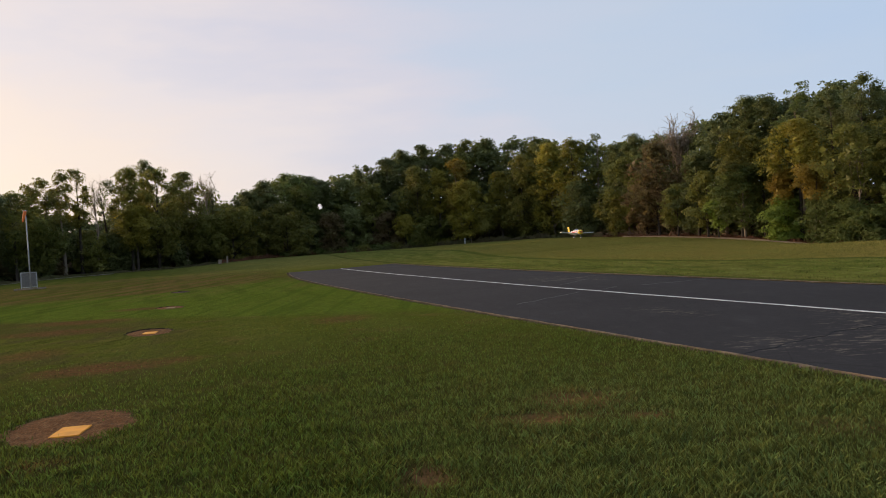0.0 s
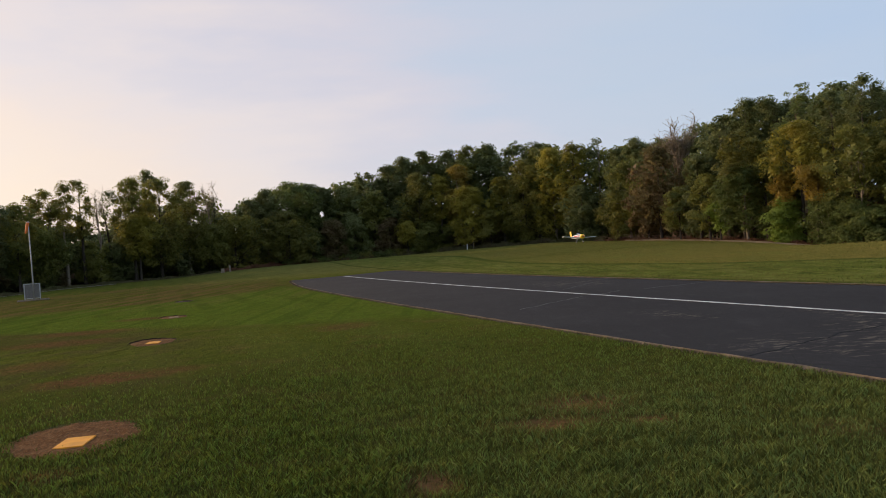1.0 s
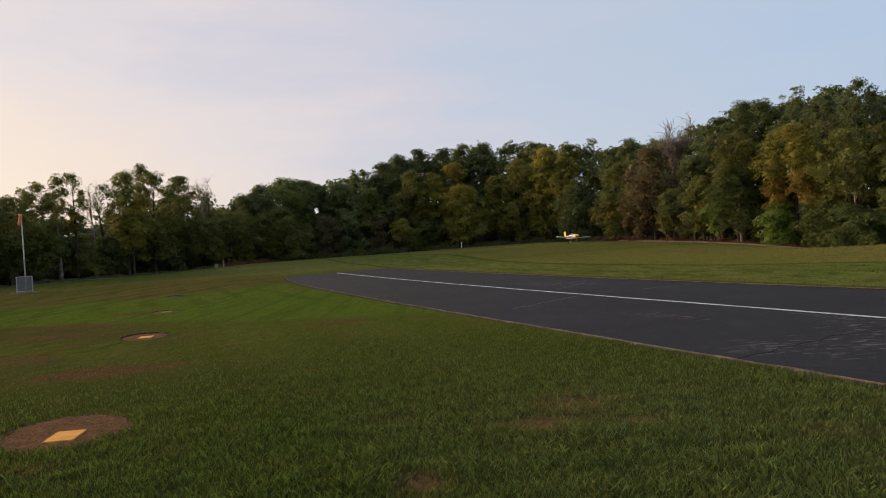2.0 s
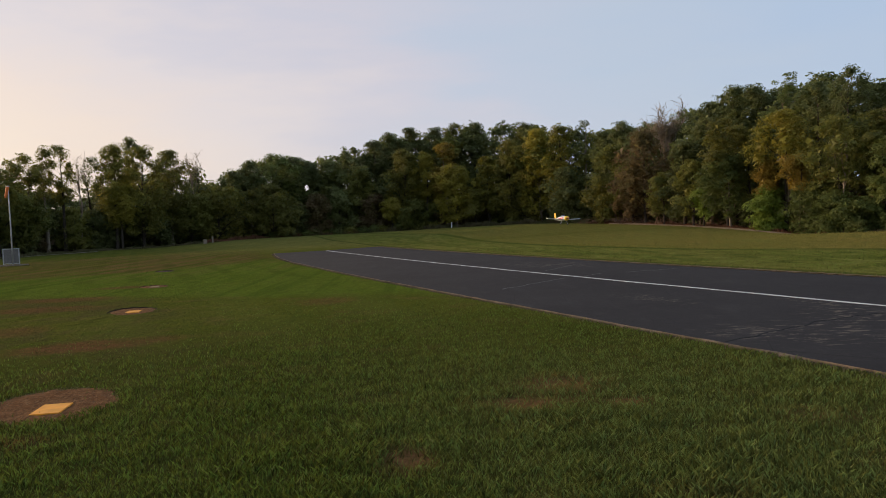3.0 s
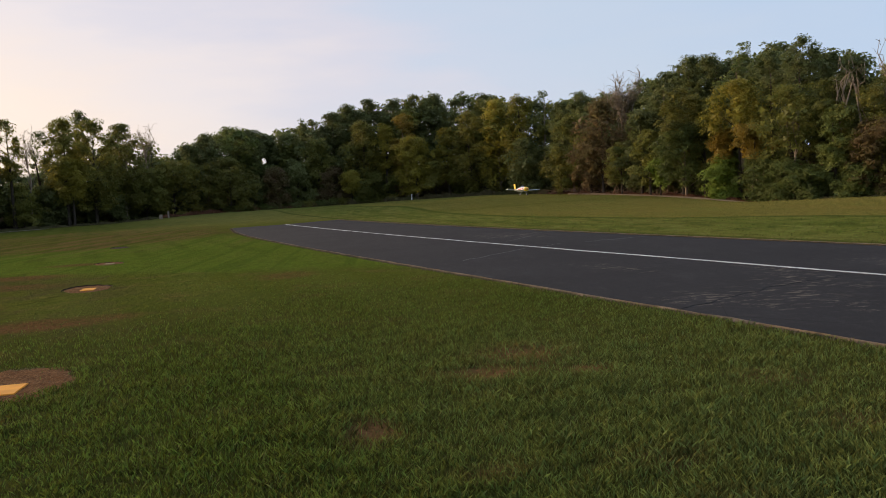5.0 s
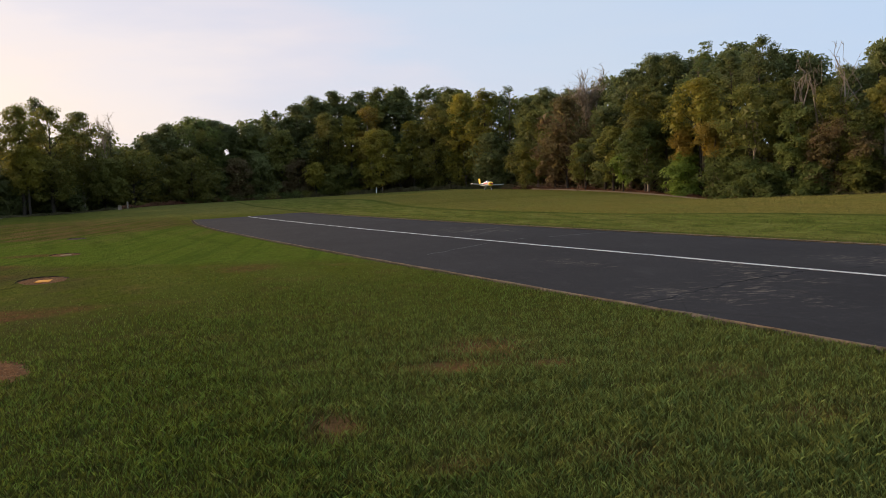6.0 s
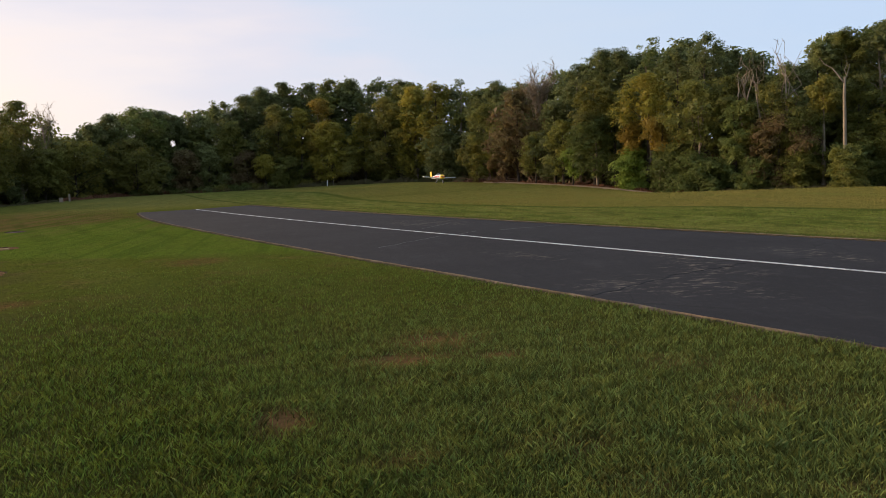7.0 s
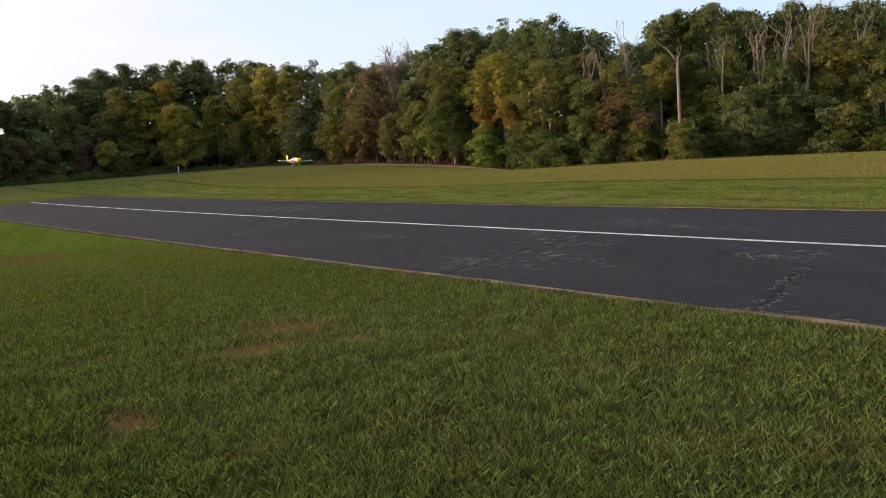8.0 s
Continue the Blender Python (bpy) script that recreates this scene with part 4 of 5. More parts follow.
plant("bush", "fern", 42.3, 52.9, 3.5, 2.1, 0.1, 112)
plant("bush", "moss", 44.7, 51.0, 2.7, 1.9, 0.1, 113)
plant("bush", "fern", 47.3, 49.4, 3.0, 2.2, 0.1, 114)
plant("bush", "moss", 49.3, 47.3, 1.7, 1.7, 0.1, 115)
plant("bush", "olive", 51.9, 45.5, 1.8, 2.2, 0.1, 116)
plant("bush", "lime", 53.8, 43.4, 2.1, 2.0, 0.1, 117)
plant("broad", "deep", 58.4, 43.5, 9.9, 2.4, 0.8, 118)
plant("broad", "moss", 55.4, 41.2, 3.8, 2.2, 0.1, 119)
plant("bush", "moss", 40.2, 50.9, 3.2, 1.3, 0.1, 140)
dead_tree(-43.4, 98.0, 11.9, 1.6, 200, 7, 8)
dead_tree(-34.9, 116.1, 13.4, 1.6, 201, 8, 12)
dead_tree(29.3, 91.6, 13.8, 2.0, 202, 13, 26, 0.27)
dead_tree(37.4, 59.8, 12.1, 0.8, 203, 4, 4)
dead_tree(37.8, 58.7, 11.3, 0.9, 204, 4, 4)
dead_tree(39.5, 57.6, 12.3, 0.9, 205, 4, 3)
dead_tree(45.0, 52.1, 10.4, 1.0, 206, 4, 3)
dead_tree(47.5, 50.2, 12.3, 1.3, 207, 5, 4)
dead_tree(48.6, 49.3, 12.7, 0.7, 208, 3, 3)
dead_tree(50.2, 48.6, 12.8, 1.2, 209, 5, 4)
dead_tree(53.4, 45.8, 12.1, 0.9, 210, 4, 4)
dead_tree(52.1, 43.7, 5.5, 0.8, 211, 4, 4)
dead_tree(34.2, 62.2, 8.1, 0.7, 212, 3, 3)


def snag(x, y, h, seed):
    """The tall standing trunk of a broken tree with one bent limb left at its top."""
    rng = np.random.default_rng(seed)
    tree = new("broken_tree")
    tree.location = (x, y, float(terrain(x, y)) - 0.05)
    tagged(tree, "tall broken grey-tan trunk with one bent bare limb", "tree", "edge of the wood")
    trunk = [(0, 0, 0), (0.05, 0, h * 0.3), (0.0, 0, h * 0.6), (-0.06, 0.0, h * 0.85), (-0.05, 0, h)]
    part("trunk", wood_mesh("trunk", [(trunk, [0.16, 0.14, 0.125, 0.11, 0.075], 9)], PALE_BARK), None, tree)
    arm = [(-0.05, 0, h * 0.94), (-0.38, 0.2, h * 1.01), (-0.72, 0.5, h * 1.085), (-1.2, 0.8, h * 1.13), (-1.45, 1.0, h * 1.19)]
    part("limb", wood_mesh("limb", [(arm, [0.065, 0.055, 0.045, 0.03, 0.012], 6)], PALE_BARK), None, tree)
    part("limb", wood_mesh("limb", [limb((0, 0, h * 0.9), (0.5, 0.2, h * 1.12), 0.05, rng), limb((0.25, 0.1, h), (0.1, 0.1, h * 1.2), 0.03, rng)], PALE_BARK), None, tree)


snag(40.6, 52.0, 8.3, 11)


# deeper rows of the wood, under its skyline
SKY_AZ = [-29.6, -27.1, -25.2, -23.1, -20.9, -18.0, -15.4, -13.8, -11.1, -7.3, -4.3, -2.2, 1.5, 6.1, 10.3, 15.1, 19.8, 22.1, 25.7, 29.2, 34.1, 38.0, 41.6, 50.5]
SKY_EL = [3.9, 3.3, 2.3, 2.5, 4.4, 4.4, 3.0, 4.23, 5.26, 4.69, 5.68, 6.56, 6.89, 7.03, 6.5, 6.46, 7.03, 8.38, 8.66, 8.87, 6.62, 8.73, 8.53, 7.73]


def deep_wood():
    rng = np.random.default_rng(77)
    for row, (back, share) in enumerate(((12, 0.94), (23, 0.98))):
        for az in np.arange(-42 + row, 64, 2.9):
            a = radians(az + rng.uniform(-0.7, 0.7))
            edge = float(np.interp(math.degrees(a), EDGE_AZ, EDGE_D))
            d = edge + back + rng.uniform(-3, 3)
            x, y = d * math.sin(a), d * math.cos(a)
            top = np.interp(az, SKY_AZ, SKY_EL)
            h = 1.7 + d * math.tan(radians(top * share + rng.uniform(-0.3, 0.3))) - float(terrain(x, y))
            plant("broad", ("deep", "moss", "deep")[int(rng.integers(3))], x, y, h, 0.038 * d, (0.25 * h, 0.8)[row], 1000 + row * 100 + int(az * 2 + 90), 0.85, 2.5)


deep_wood()


def brush_pile(az, off, wide, seed):
    """A low heap of dry fallen branches at the foot of the trees."""
    rng = np.random.default_rng(seed)
    a = radians(az)
    d = float(np.interp(az, EDGE_AZ, EDGE_D)) + off
    pile = new("brush_pile")
    x, y = d * math.sin(a), d * math.cos(a)
    pile.matrix_world = pose(x, y, float(terrain(x, y)), 0, 0, -az)
    tagged(pile, "heap of dry reddish-brown fallen branches under the trees", "brush pile", "fallen branches")
    for _ in range(44):
        p = np.array([rng.uniform(-wide, wide), rng.uniform(-0.8, 0.8), rng.uniform(0.0, 0.25)])
        q = p + np.array([rng.normal() * 1.1, rng.normal() * 0.5, rng.uniform(0.1, 0.9)])
        part("branch", wood_mesh("branch", [limb(p, q, rng.uniform(0.02, 0.05), rng, 4, 0.15)], TWIGS), None, pile)


for az, off, wide, seed in ((13.2, 0.5, 1.8, 1), (15.4, 0.8, 2.2, 2), (17.6, 0.6, 1.6, 3), (20.6, 1.0, 1.5, 4)):
    brush_pile(az, off, wide, seed)


# undergrowth between the trunks
def undergrowth():
    rng = np.random.default_rng(41)
    for row, (back, tall) in enumerate(((7.5, 2.6), (13.0, 5.0))):
        for az in np.arange(-40 + row, 62, 2.1):
            a = radians(az + rng.uniform(-0.6, 0.6))
            d = float(np.interp(math.degrees(a), EDGE_AZ, EDGE_D)) + back + rng.uniform(-1.2, 1.2)
            plant("bush", ("deep", "umber", "deep", "moss")[int(rng.integers(4))], d * math.sin(a), d * math.cos(a), tall * rng.uniform(0.7, 1.3), (0.024, 0.025, 0.032)[row] * d * rng.uniform(0.8, 1.2), 0.1, 3000 + row * 100 + int(az + 60), 0.6, 2.0)


undergrowth()


def blade_field(name, x, y, height, width, material, label, category, seed):
    """Stalks that stand at the places x, y: one object of many thin blades."""
    rng = np.random.default_rng(seed)
    n = len(x)
    z = terrain(x, y)
    h = height * rng.uniform(0.55, 1.35, n)
    a, b = rng.uniform(0, 2 * math.pi, n), rng.uniform(0, 2 * math.pi, n)
    w = width * rng.uniform(0.6, 1.4, n)
    lean = h * rng.uniform(0.1, 0.7, n)
    dx, dy = np.cos(a) * w, np.sin(a) * w
    verts = np.stack([np.stack([x - dx, y - dy, z - 0.02], 1), np.stack([x + dx, y + dy, z - 0.02], 1),
                      np.stack([x + np.cos(b) * lean, y + np.sin(b) * lean, z + h], 1)], 1).reshape(-1, 3)
    ob = new(name, quick_mesh(name, verts, np.arange(n * 3).reshape(-1, 3), material))
    return tagged(ob, label, category, kind="stuff")


def wild_edges():
    rng = np.random.default_rng(8)
    # unmown grass between the mown strip and the wood
    n = 130000
    along, lat = rng.uniform(-12, 85, n), 23.0 + 40 * rng.uniform(0, 1, n) ** 1.3
    x, y = RUN_C * lat - RUN_S * along, RUN_S * lat + RUN_C * along
    d, az = np.hypot(x, y), np.degrees(np.arctan2(x, y))
    far, _ = edge_of_wood(x, y)
    dip, rise = np.clip((along - 20) / 9, 0, 1), np.clip((along - 36) / 54, 0, 1)
    border = 26.3 - 2.6 * dip * dip * (3 - 2 * dip) + 9 * rise * rise * (3 - 2 * rise)
    keep = (d < far + 0.5) & (az < 62) & (lat > border + rng.uniform(0, 3, n))
    blade_field("tall_grass", x[keep], y[keep], 0.070, 0.011, HAY, "unmown yellow-green grass beyond the mown strip", "grass", 1)
    # the mown strip beside the far edge of the runway
    n = 60000
    along, lat = rng.uniform(-6, 42, n), 16.2 + 9.5 * rng.uniform(0, 1, n)
    lump = 0.5 + 0.5 * np.sin(along * 2.3 + 2 * np.sin(lat * 1.9)) * np.sin(lat * 3.1 + 2 * np.sin(along * 1.1))
    keep = (rng.uniform(size=n) < 0.15 + 0.85 * lump ** 2) & (lat > 16.25 + run_bow(along))
    x, y = RUN_C * lat - RUN_S * along, RUN_S * lat + RUN_C * along
    blade_field("mown_grass", x[keep], y[keep], 0.045, 0.012, BLADES, "short mown yellow-green grass beyond the runway", "grass", 2)
    # weeds where the field meets the wood
    for name, lo, hi, tall, mat, words, count in (("edge_weeds", -34, -15, 0.22, WEEDS, "brown and green weeds along the edge of the wood", 16000), ("dry_weeds", -16, -5, 0.42, DEAD_WEEDS, "reddish-brown dead weeds along the edge of the wood", 9000), ("edge_weeds", -9, 12, 0.55, WEEDS, "brown and green weeds along the edge of the wood", 18000), ("dry_weeds", 11, 28, 0.26, DEAD_WEEDS, "reddish-brown dead weeds and litter below the trees", 12000), ("edge_weeds", 26, 62, 0.20, WEEDS, "low green weeds in front of the shrubs", 14000)):
        az = np.radians(rng.uniform(lo, hi, count))
        far = np.interp(np.degrees(az), EDGE_AZ, EDGE_D)
        d = far + rng.uniform(-0.3, 4.5, count)
        lump = 0.5 + 0.5 * np.sin(np.degrees(az) * 3.1) * np.sin(np.degrees(az) * 1.27 + 1)
        blade_field(name, d * np.sin(az), d * np.cos(az), tall * (0.5 + 0.9 * lump), 0.05, mat, words, "weeds", int(lo) + 50)


wild_edges()


def low_shrubs():
    """Low leafy clumps where the field ends."""
    rng = np.random.default_rng(17)
    for az in np.arange(-11.5, 0.5, 0.85):
        a = radians(az + rng.uniform(-0.3, 0.3))
        d = float(np.interp(math.degrees(a), EDGE_AZ, EDGE_D)) + rng.uniform(0.4, 1.6)
        plant("bush", ("moss", "fern", "olive")[int(rng.integers(3))], d * math.sin(a), d * math.cos(a), rng.uniform(0.7, 1.3), rng.uniform(0.7, 1.2), 0.1, 5000 + int(az * 10 + 200), 0.35)


low_shrubs()


# ---- grass ----
DIRT_SPOTS = ((8.75, -0.85, 0.86, 0.62), (18.35, -0.08, 0.75, 0.46), (26.3, 0.56, 0.6, 0.40), (36.5, 1.28, 0.6, 0.36))


def make_grass():
    """Bent blades of mown grass in the part of the field nearest to the pilot's stand."""
    rng = np.random.default_rng(5)
    n = 800000
    root = rng.uniform(math.sqrt(3.2), math.sqrt(21.0), n) ** 2
    az = rng.uniform(-47, 65, n) + rng.normal(size=n) * 6
    stray = rng.uniform(size=n) < 0.13  # thinner growth all round the stand
    az = np.where(stray, np.where(az < 9, -42 - np.abs(rng.normal(size=n)) * 45, 60 + np.abs(rng.normal(size=n)) * 45), az)
    close = rng.uniform(size=n) < 0.09
    root = np.where(close, 3.6 * rng.uniform(0.02, 1, n) ** 0.6, root)
    az = np.radians(az)
    x, y = root * np.sin(az), root * np.cos(az)
    along, lat = -RUN_S * x + RUN_C * y, RUN_C * x + RUN_S * y
    tuft = 0.5 + 0.5 * np.sin(x * 5.1 + 2 * np.sin(y * 3.7)) * np.sin(y * 4.6 + 2 * np.sin(x * 2.9))
    clod = 0.5 + 0.5 * np.sin(x * 17.0 + 3 * np.sin(y * 11.0)) * np.sin(y * 15.0 + 3 * np.sin(x * 9.0))
    keep = (lat < near_edge(along) + run_bow(along) - 0.03) & (rng.uniform(size=n) < 0.45 + 0.22 * tuft + 0.33 * clod) & (rng.uniform(size=n) > np.where(lat > 1.5, (root - 10) / 11, (root - 8.5) / 8))
    keep &= (lat > 2.0 + np.sin(along)) | (rng.uniform(size=n) > np.clip((along - 8.5) / 5, 0, 0.8))
    for al, la, rx, ry in DIRT_SPOTS:
        e = ((along - al) / rx) ** 2 + ((lat - la) / ry) ** 2
        ang = np.arctan2(lat - la, along - al)
        rag = 1 + 0.16 * np.sin(3 * ang + al) + 0.10 * np.sin(7 * ang) + 0.05 * np.sin(17 * ang)
        keep &= (e > rag * (0.80 + 0.2 * rng.uniform(size=n))) | (rng.uniform(size=n) < 0.004)
    for cx, cy, rx, ry in ((-0.22, 5.47, 0.17, 0.30), (0.86, 7.0, 0.42, 0.26), (1.30, 7.75, 0.40, 0.36), (1.78, 6.9, 0.2, 0.17)):
        e = ((x - cx) / rx) ** 2 + ((y - cy) / ry) ** 2
        keep &= (e > 1.2) | (rng.uniform(size=n) < 0.20 + 0.5 * e)
    x, y, root, tuft = x[keep], y[keep], root[keep], tuft[keep]
    n = len(x)
    z = terrain(x, y)
    near = np.clip(1 - (root - 7) / 15, 0.20, 1)
    patch = 0.5 + 0.5 * np.sin(x * 2.3 + 1.5 * np.sin(y * 1.7)) * np.sin(y * 2.1 + 1.5 * np.sin(x * 1.3))
    h = (0.026 + 0.020 * tuft + 0.018 * patch) * rng.uniform(0.55, 1.45, n) * near
    w = (0.0018 + 0.00030 * np.minimum(root, 9)) * rng.uniform(0.6, 1.4, n)
    b = rng.uniform(0, 2 * math.pi, n)
    a = b + math.pi / 2 + rng.uniform(-0.6, 0.6, n)
    lean = h * rng.uniform(0.15, 1.2, n)
    dx, dy = np.cos(a) * w, np.sin(a) * w
    ex, ey = np.cos(b) * lean, np.sin(b) * lean
    mx, my, mz = x + ex * 0.42, y + ey * 0.42, z + h * 0.60
    lop = rng.choice((-0.9, 0.9), n)
    verts = np.stack([np.stack([x - dx * np.sign(lop), y - dy * np.sign(lop), z - 0.004], 1), np.stack([x + dx * np.sign(lop), y + dy * np.sign(lop), z - 0.004], 1),
                      np.stack([mx + dx * lop, my + dy * lop, mz], 1),
                      np.stack([x + ex, y + ey, z + h * rng.uniform(0.9, 1.15, n)], 1)], 1).reshape(-1, 3)
    tris = (np.arange(n)[:, None, None] * 4 + np.array([[0, 1, 2], [0, 2, 3]])[None]).reshape(-1, 3)
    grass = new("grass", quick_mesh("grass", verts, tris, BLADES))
    tagged(grass, "short mown green grass blades with dry stems", "grass", kind="stuff")


make_grass()


def ragged_oval(bm_rx, bm_ry, seed, z, rings=16, sides=80):
    bm = bmesh.new()
    hub = bm.verts.new((0, 0, z))
    prev = None
    for i in range(1, rings + 1):
        t = i / rings
        ring = []
        for k in range(sides):
            a = 2 * math.pi * k / sides
            wob = 1 + 0.16 * noise.noise((math.cos(a) * 1.7, math.sin(a) * 1.7, seed)) + 0.07 * noise.noise((math.cos(a) * 6, math.sin(a) * 6, seed))
            ring.append(bm.verts.new((bm_rx * wob * t * math.cos(a), bm_ry * wob * t * math.sin(a), z * (1 - t ** 4) + 0.010 * noise.noise((bm_rx * t * math.cos(a) * 9, bm_ry * t * math.sin(a) * 9, seed)) * (t < 1) - (0.02 if t == 1 else 0))))
        if prev is None:
            for k in range(sides):
                bm.faces.new((hub, ring[k], ring[(k + 1) % sides]))
        else:
            for k in range(sides):
                bm.faces.new((prev[k], ring[k], ring[(k + 1) % sides], prev[(k + 1) % sides]))
        prev = ring
    return bm


def pilot_station(i, al, la, rx, ry, wide, deep, pad_material, label):
    x, y = field(al, la)
    bm = ragged_oval(rx, ry, i * 3.1, 0.016)
    me = bpy.data.meshes.new("dirt_patch")
    bm.to_mesh(me)
    bm.free()
    me.materials.append(DIRT if i < 3 else SOIL)
    ob = new("dirt_patch", me)
    ob.matrix_world = pose(x, y, float(terrain(x, y)), 0, 0, RUN_TURN + 90)
    tagged(ob, "worn oval of bare brown dirt in the grass", "dirt", "pilot stations", "structure")
    if i:
        turf_lip(i, al, la, rx, ry)
    if i == 3:
        return
    pad = new("pilot_pad")
    px, py = field(al - (0.32 if i == 0 else 0.25), la + 0.02)
    pad.matrix_world = pose(px, py, float(terrain(px, py)) + 0.004, 0, 0, 8 + 2 * i)
    tagged(pad, label, "paving slab", "pilot stations")
    part("slab", box(wide, deep, 0.05, 0.006, (0, 0, -0.006)), pad_material, pad)


def turf_lip(i, al, la, rx, ry):
    """The cut edge of the sod round the hollow's far side: soil with the rim's shade in its colour below, turf that
    falls away behind.
    """
    rng = np.random.default_rng(70 + i)
    n = 48
    inner, crest, back = [], [], []
    for k in range(n + 1):
        a = math.pi * (k / n - 0.5) * 1.15
        rise = max(0.0, math.cos(a / 1.15)) * ((0.030, 0.020, 0.026)[i - 1] + 0.03 * noise.noise((k * 0.28, i, 0))) + 0.003
        wave = 1 + 0.12 * noise.noise((k * 0.3, i, 5))
        for row, out, z in ((inner, 0.96, -0.02), (crest, 1.02, rise), (back, 1.5, -0.02)):
            x, y = field(al + rx * 0.85 * out * wave * math.cos(a), la + ry * 1.05 * out * wave * math.sin(a))
            row.append((x, y, float(terrain(x, y)) + z + rng.normal() * 0.002))
    for name, low, high, mat, words in (("sod_edge", inner, crest, SOIL, "cut soil, coloured dark with shade, at the rim of a worn hollow"), ("turf_lip", crest, back, TURF, "low bank of turf round a worn hollow")):
        m = len(low)
        me = mesh_of(name, low + high, [(k, k + 1, m + k + 1, m + k) for k in range(m - 1)], mat, True)
        tagged(new(name, me), words, "bank", "pilot stations", "structure")


for i, (al, la, rx, ry) in enumerate(DIRT_SPOTS):
    pilot_station(i, al, la, rx * 1.04, ry * 1.04, 0.285, 0.44, PAD_PAINT if i < 2 else WORN_PAD,
                  "yellow-orange painted square slab on bare dirt" if i < 2 else "worn tan slab sunk in bare dirt")


def dirt_straw():
    """Dead stems scattered over the bare dirt of the nearest stations."""
    rng = np.random.default_rng(31)
    for al, la, rx, ry in DIRT_SPOTS[:2]:
        n = 6000 if al < 10 else 2000
        a, t = rng.uniform(0, 2 * math.pi, n), np.sqrt(rng.uniform(0, 1, n))
        s, l = al + rx * t * np.cos(a), la + ry * t * np.sin(a)
        clear = (np.abs(s - al + 0.3) > 0.28) | (np.abs(l - la) > 0.24)
        x, y = RUN_C * l - RUN_S * s, RUN_S * l + RUN_C * s
        blade_field("dead_stems", x[clear], y[clear], 0.016, 0.0035, THATCH, "dead straw scattered on bare dirt", "straw", 32)


dirt_straw()


def make_windsock():
    x, y = -26.6, 49.8
    s = new("windsock_stand")
    s.matrix_world = pose(x, y, float(terrain(x, y)), 0, 0, 28)
    tagged(s, "pale pole on a timber base with a limp orange windsock", "windsock")
    part("base_beam", box(1.85, 0.16, 0.09, 0.012, (0, 0, 0.045)), TIMBER, s)
    part("cross_beam", box(0.16, 0.9, 0.08, 0.012, (0.05, 0, 0.042)), TIMBER, s)
    part("pole", tube([(0.05, 0, 0.08), (0.04, 0, 2.6), (0.02, 0, 5.15)], [0.045, 0.040, 0.032], 10), GREY, s, smooth=True)
    part("hoop", tube([(0.02 + 0.13 * math.cos(k), 0.13 * math.sin(k), 5.08) for k in np.linspace(0, 6.28, 13)], [0.012] * 13, 5), METAL, s)
    part("sock", tube([(0.0, 0, 5.10), (-0.03, 0.02, 4.92), (-0.08, 0.03, 4.70), (-0.13, 0.02, 4.50), (-0.16, 0, 4.38)], [0.09, 0.10, 0.09, 0.07, 0.045], 10), ORANGE, s, "orange nylon sock hanging down", True)
    b = new("screen_stand")
    bx, by = x - 0.25, y + 0.40
    b.matrix_world = pose(bx, by, float(terrain(bx, by)), 0, 0, 28)
    tagged(b, "grey square frame with pale mesh behind the windsock", "screen")
    for sx in (-0.45, 0.45):
        part("post", box(0.07, 0.06, 1.06, 0.008, (sx, 0, 0.53)), GREY, b)
    part("rail", box(0.97, 0.06, 0.06, 0.008, (0, 0, 1.09)), GREY, b)
    part("rail", box(0.83, 0.05, 0.05, 0.008, (0, 0, 0.14)), GREY, b)
    part("panel", box(0.82, 0.02, 0.86, 0.004, (0, 0, 0.61)), MESH_GREY, b)


def gravel_track():
    """A pale track that passes behind the windsock along the wood."""
    bm = bmesh.new()
    rows = []
    for i in range(61):
        az = -50 + 27 * i / 60
        a = radians(az)
        far = float(np.interp(az, EDGE_AZ, EDGE_D))
        row = []
        for off in (-5.2, -3.6):
            d = far + off + 0.3 * noise.noise((i * 0.3, off, 0))
            x, y = d * math.sin(a), d * math.cos(a)
            row.append(bm.verts.new((x, y, float(terrain(x, y)) + 0.05)))
        rows.append(row)
    for p, q in zip(rows, rows[1:]):
        bm.faces.new((p[0], q[0], q[1], p[1]))
    bmesh.ops.recalc_face_normals(bm, faces=bm.faces)
    me = bpy.data.meshes.new("gravel_track")
    bm.to_mesh(me)
    bm.free()
    me.materials.append(GRAVEL)
    tagged(new("gravel_track", me), "pale gravel track along the edge of the wood", "track", kind="structure")


def bare_strip():
    """A narrow strip of bare tan soil where the field meets the trees."""
    bm = bmesh.new()
    rows = []
    for i in range(71):
        az = 13.5 + 14.0 * i / 70
        a = radians(az)
        far = float(np.interp(az, EDGE_AZ, EDGE_D))
        row = []
        for off, up in ((-1.9, 0.0), (-1.3, 0.10), (-0.5, 0.12), (0.2, 0.0)):
            d = far + off + 0.35 * noise.noise((i * 0.25, off, 0)) + 0.25 * noise.noise((i * 0.9, off, 5))
            x, y = d * math.sin(a), d * math.cos(a)
            row.append(bm.verts.new((x, y, float(terrain(x, y)) + up)))
        rows.append(row)
    for p, q in zip(rows, rows[1:]):
        for k in range(3):
            bm.faces.new((p[k], q[k], q[k + 1], p[k + 1]))
    bmesh.ops.recalc_face_normals(bm, faces=bm.faces)
    me = bpy.data.meshes.new("bare_strip")
    bm.to_mesh(me)
    bm.free()
    me.materials.append(THATCH)
    tagged(new("bare_strip", me), "narrow strip of bare tan soil below the trees", "dirt", kind="structure")


gravel_track()
bare_strip()
make_windsock()


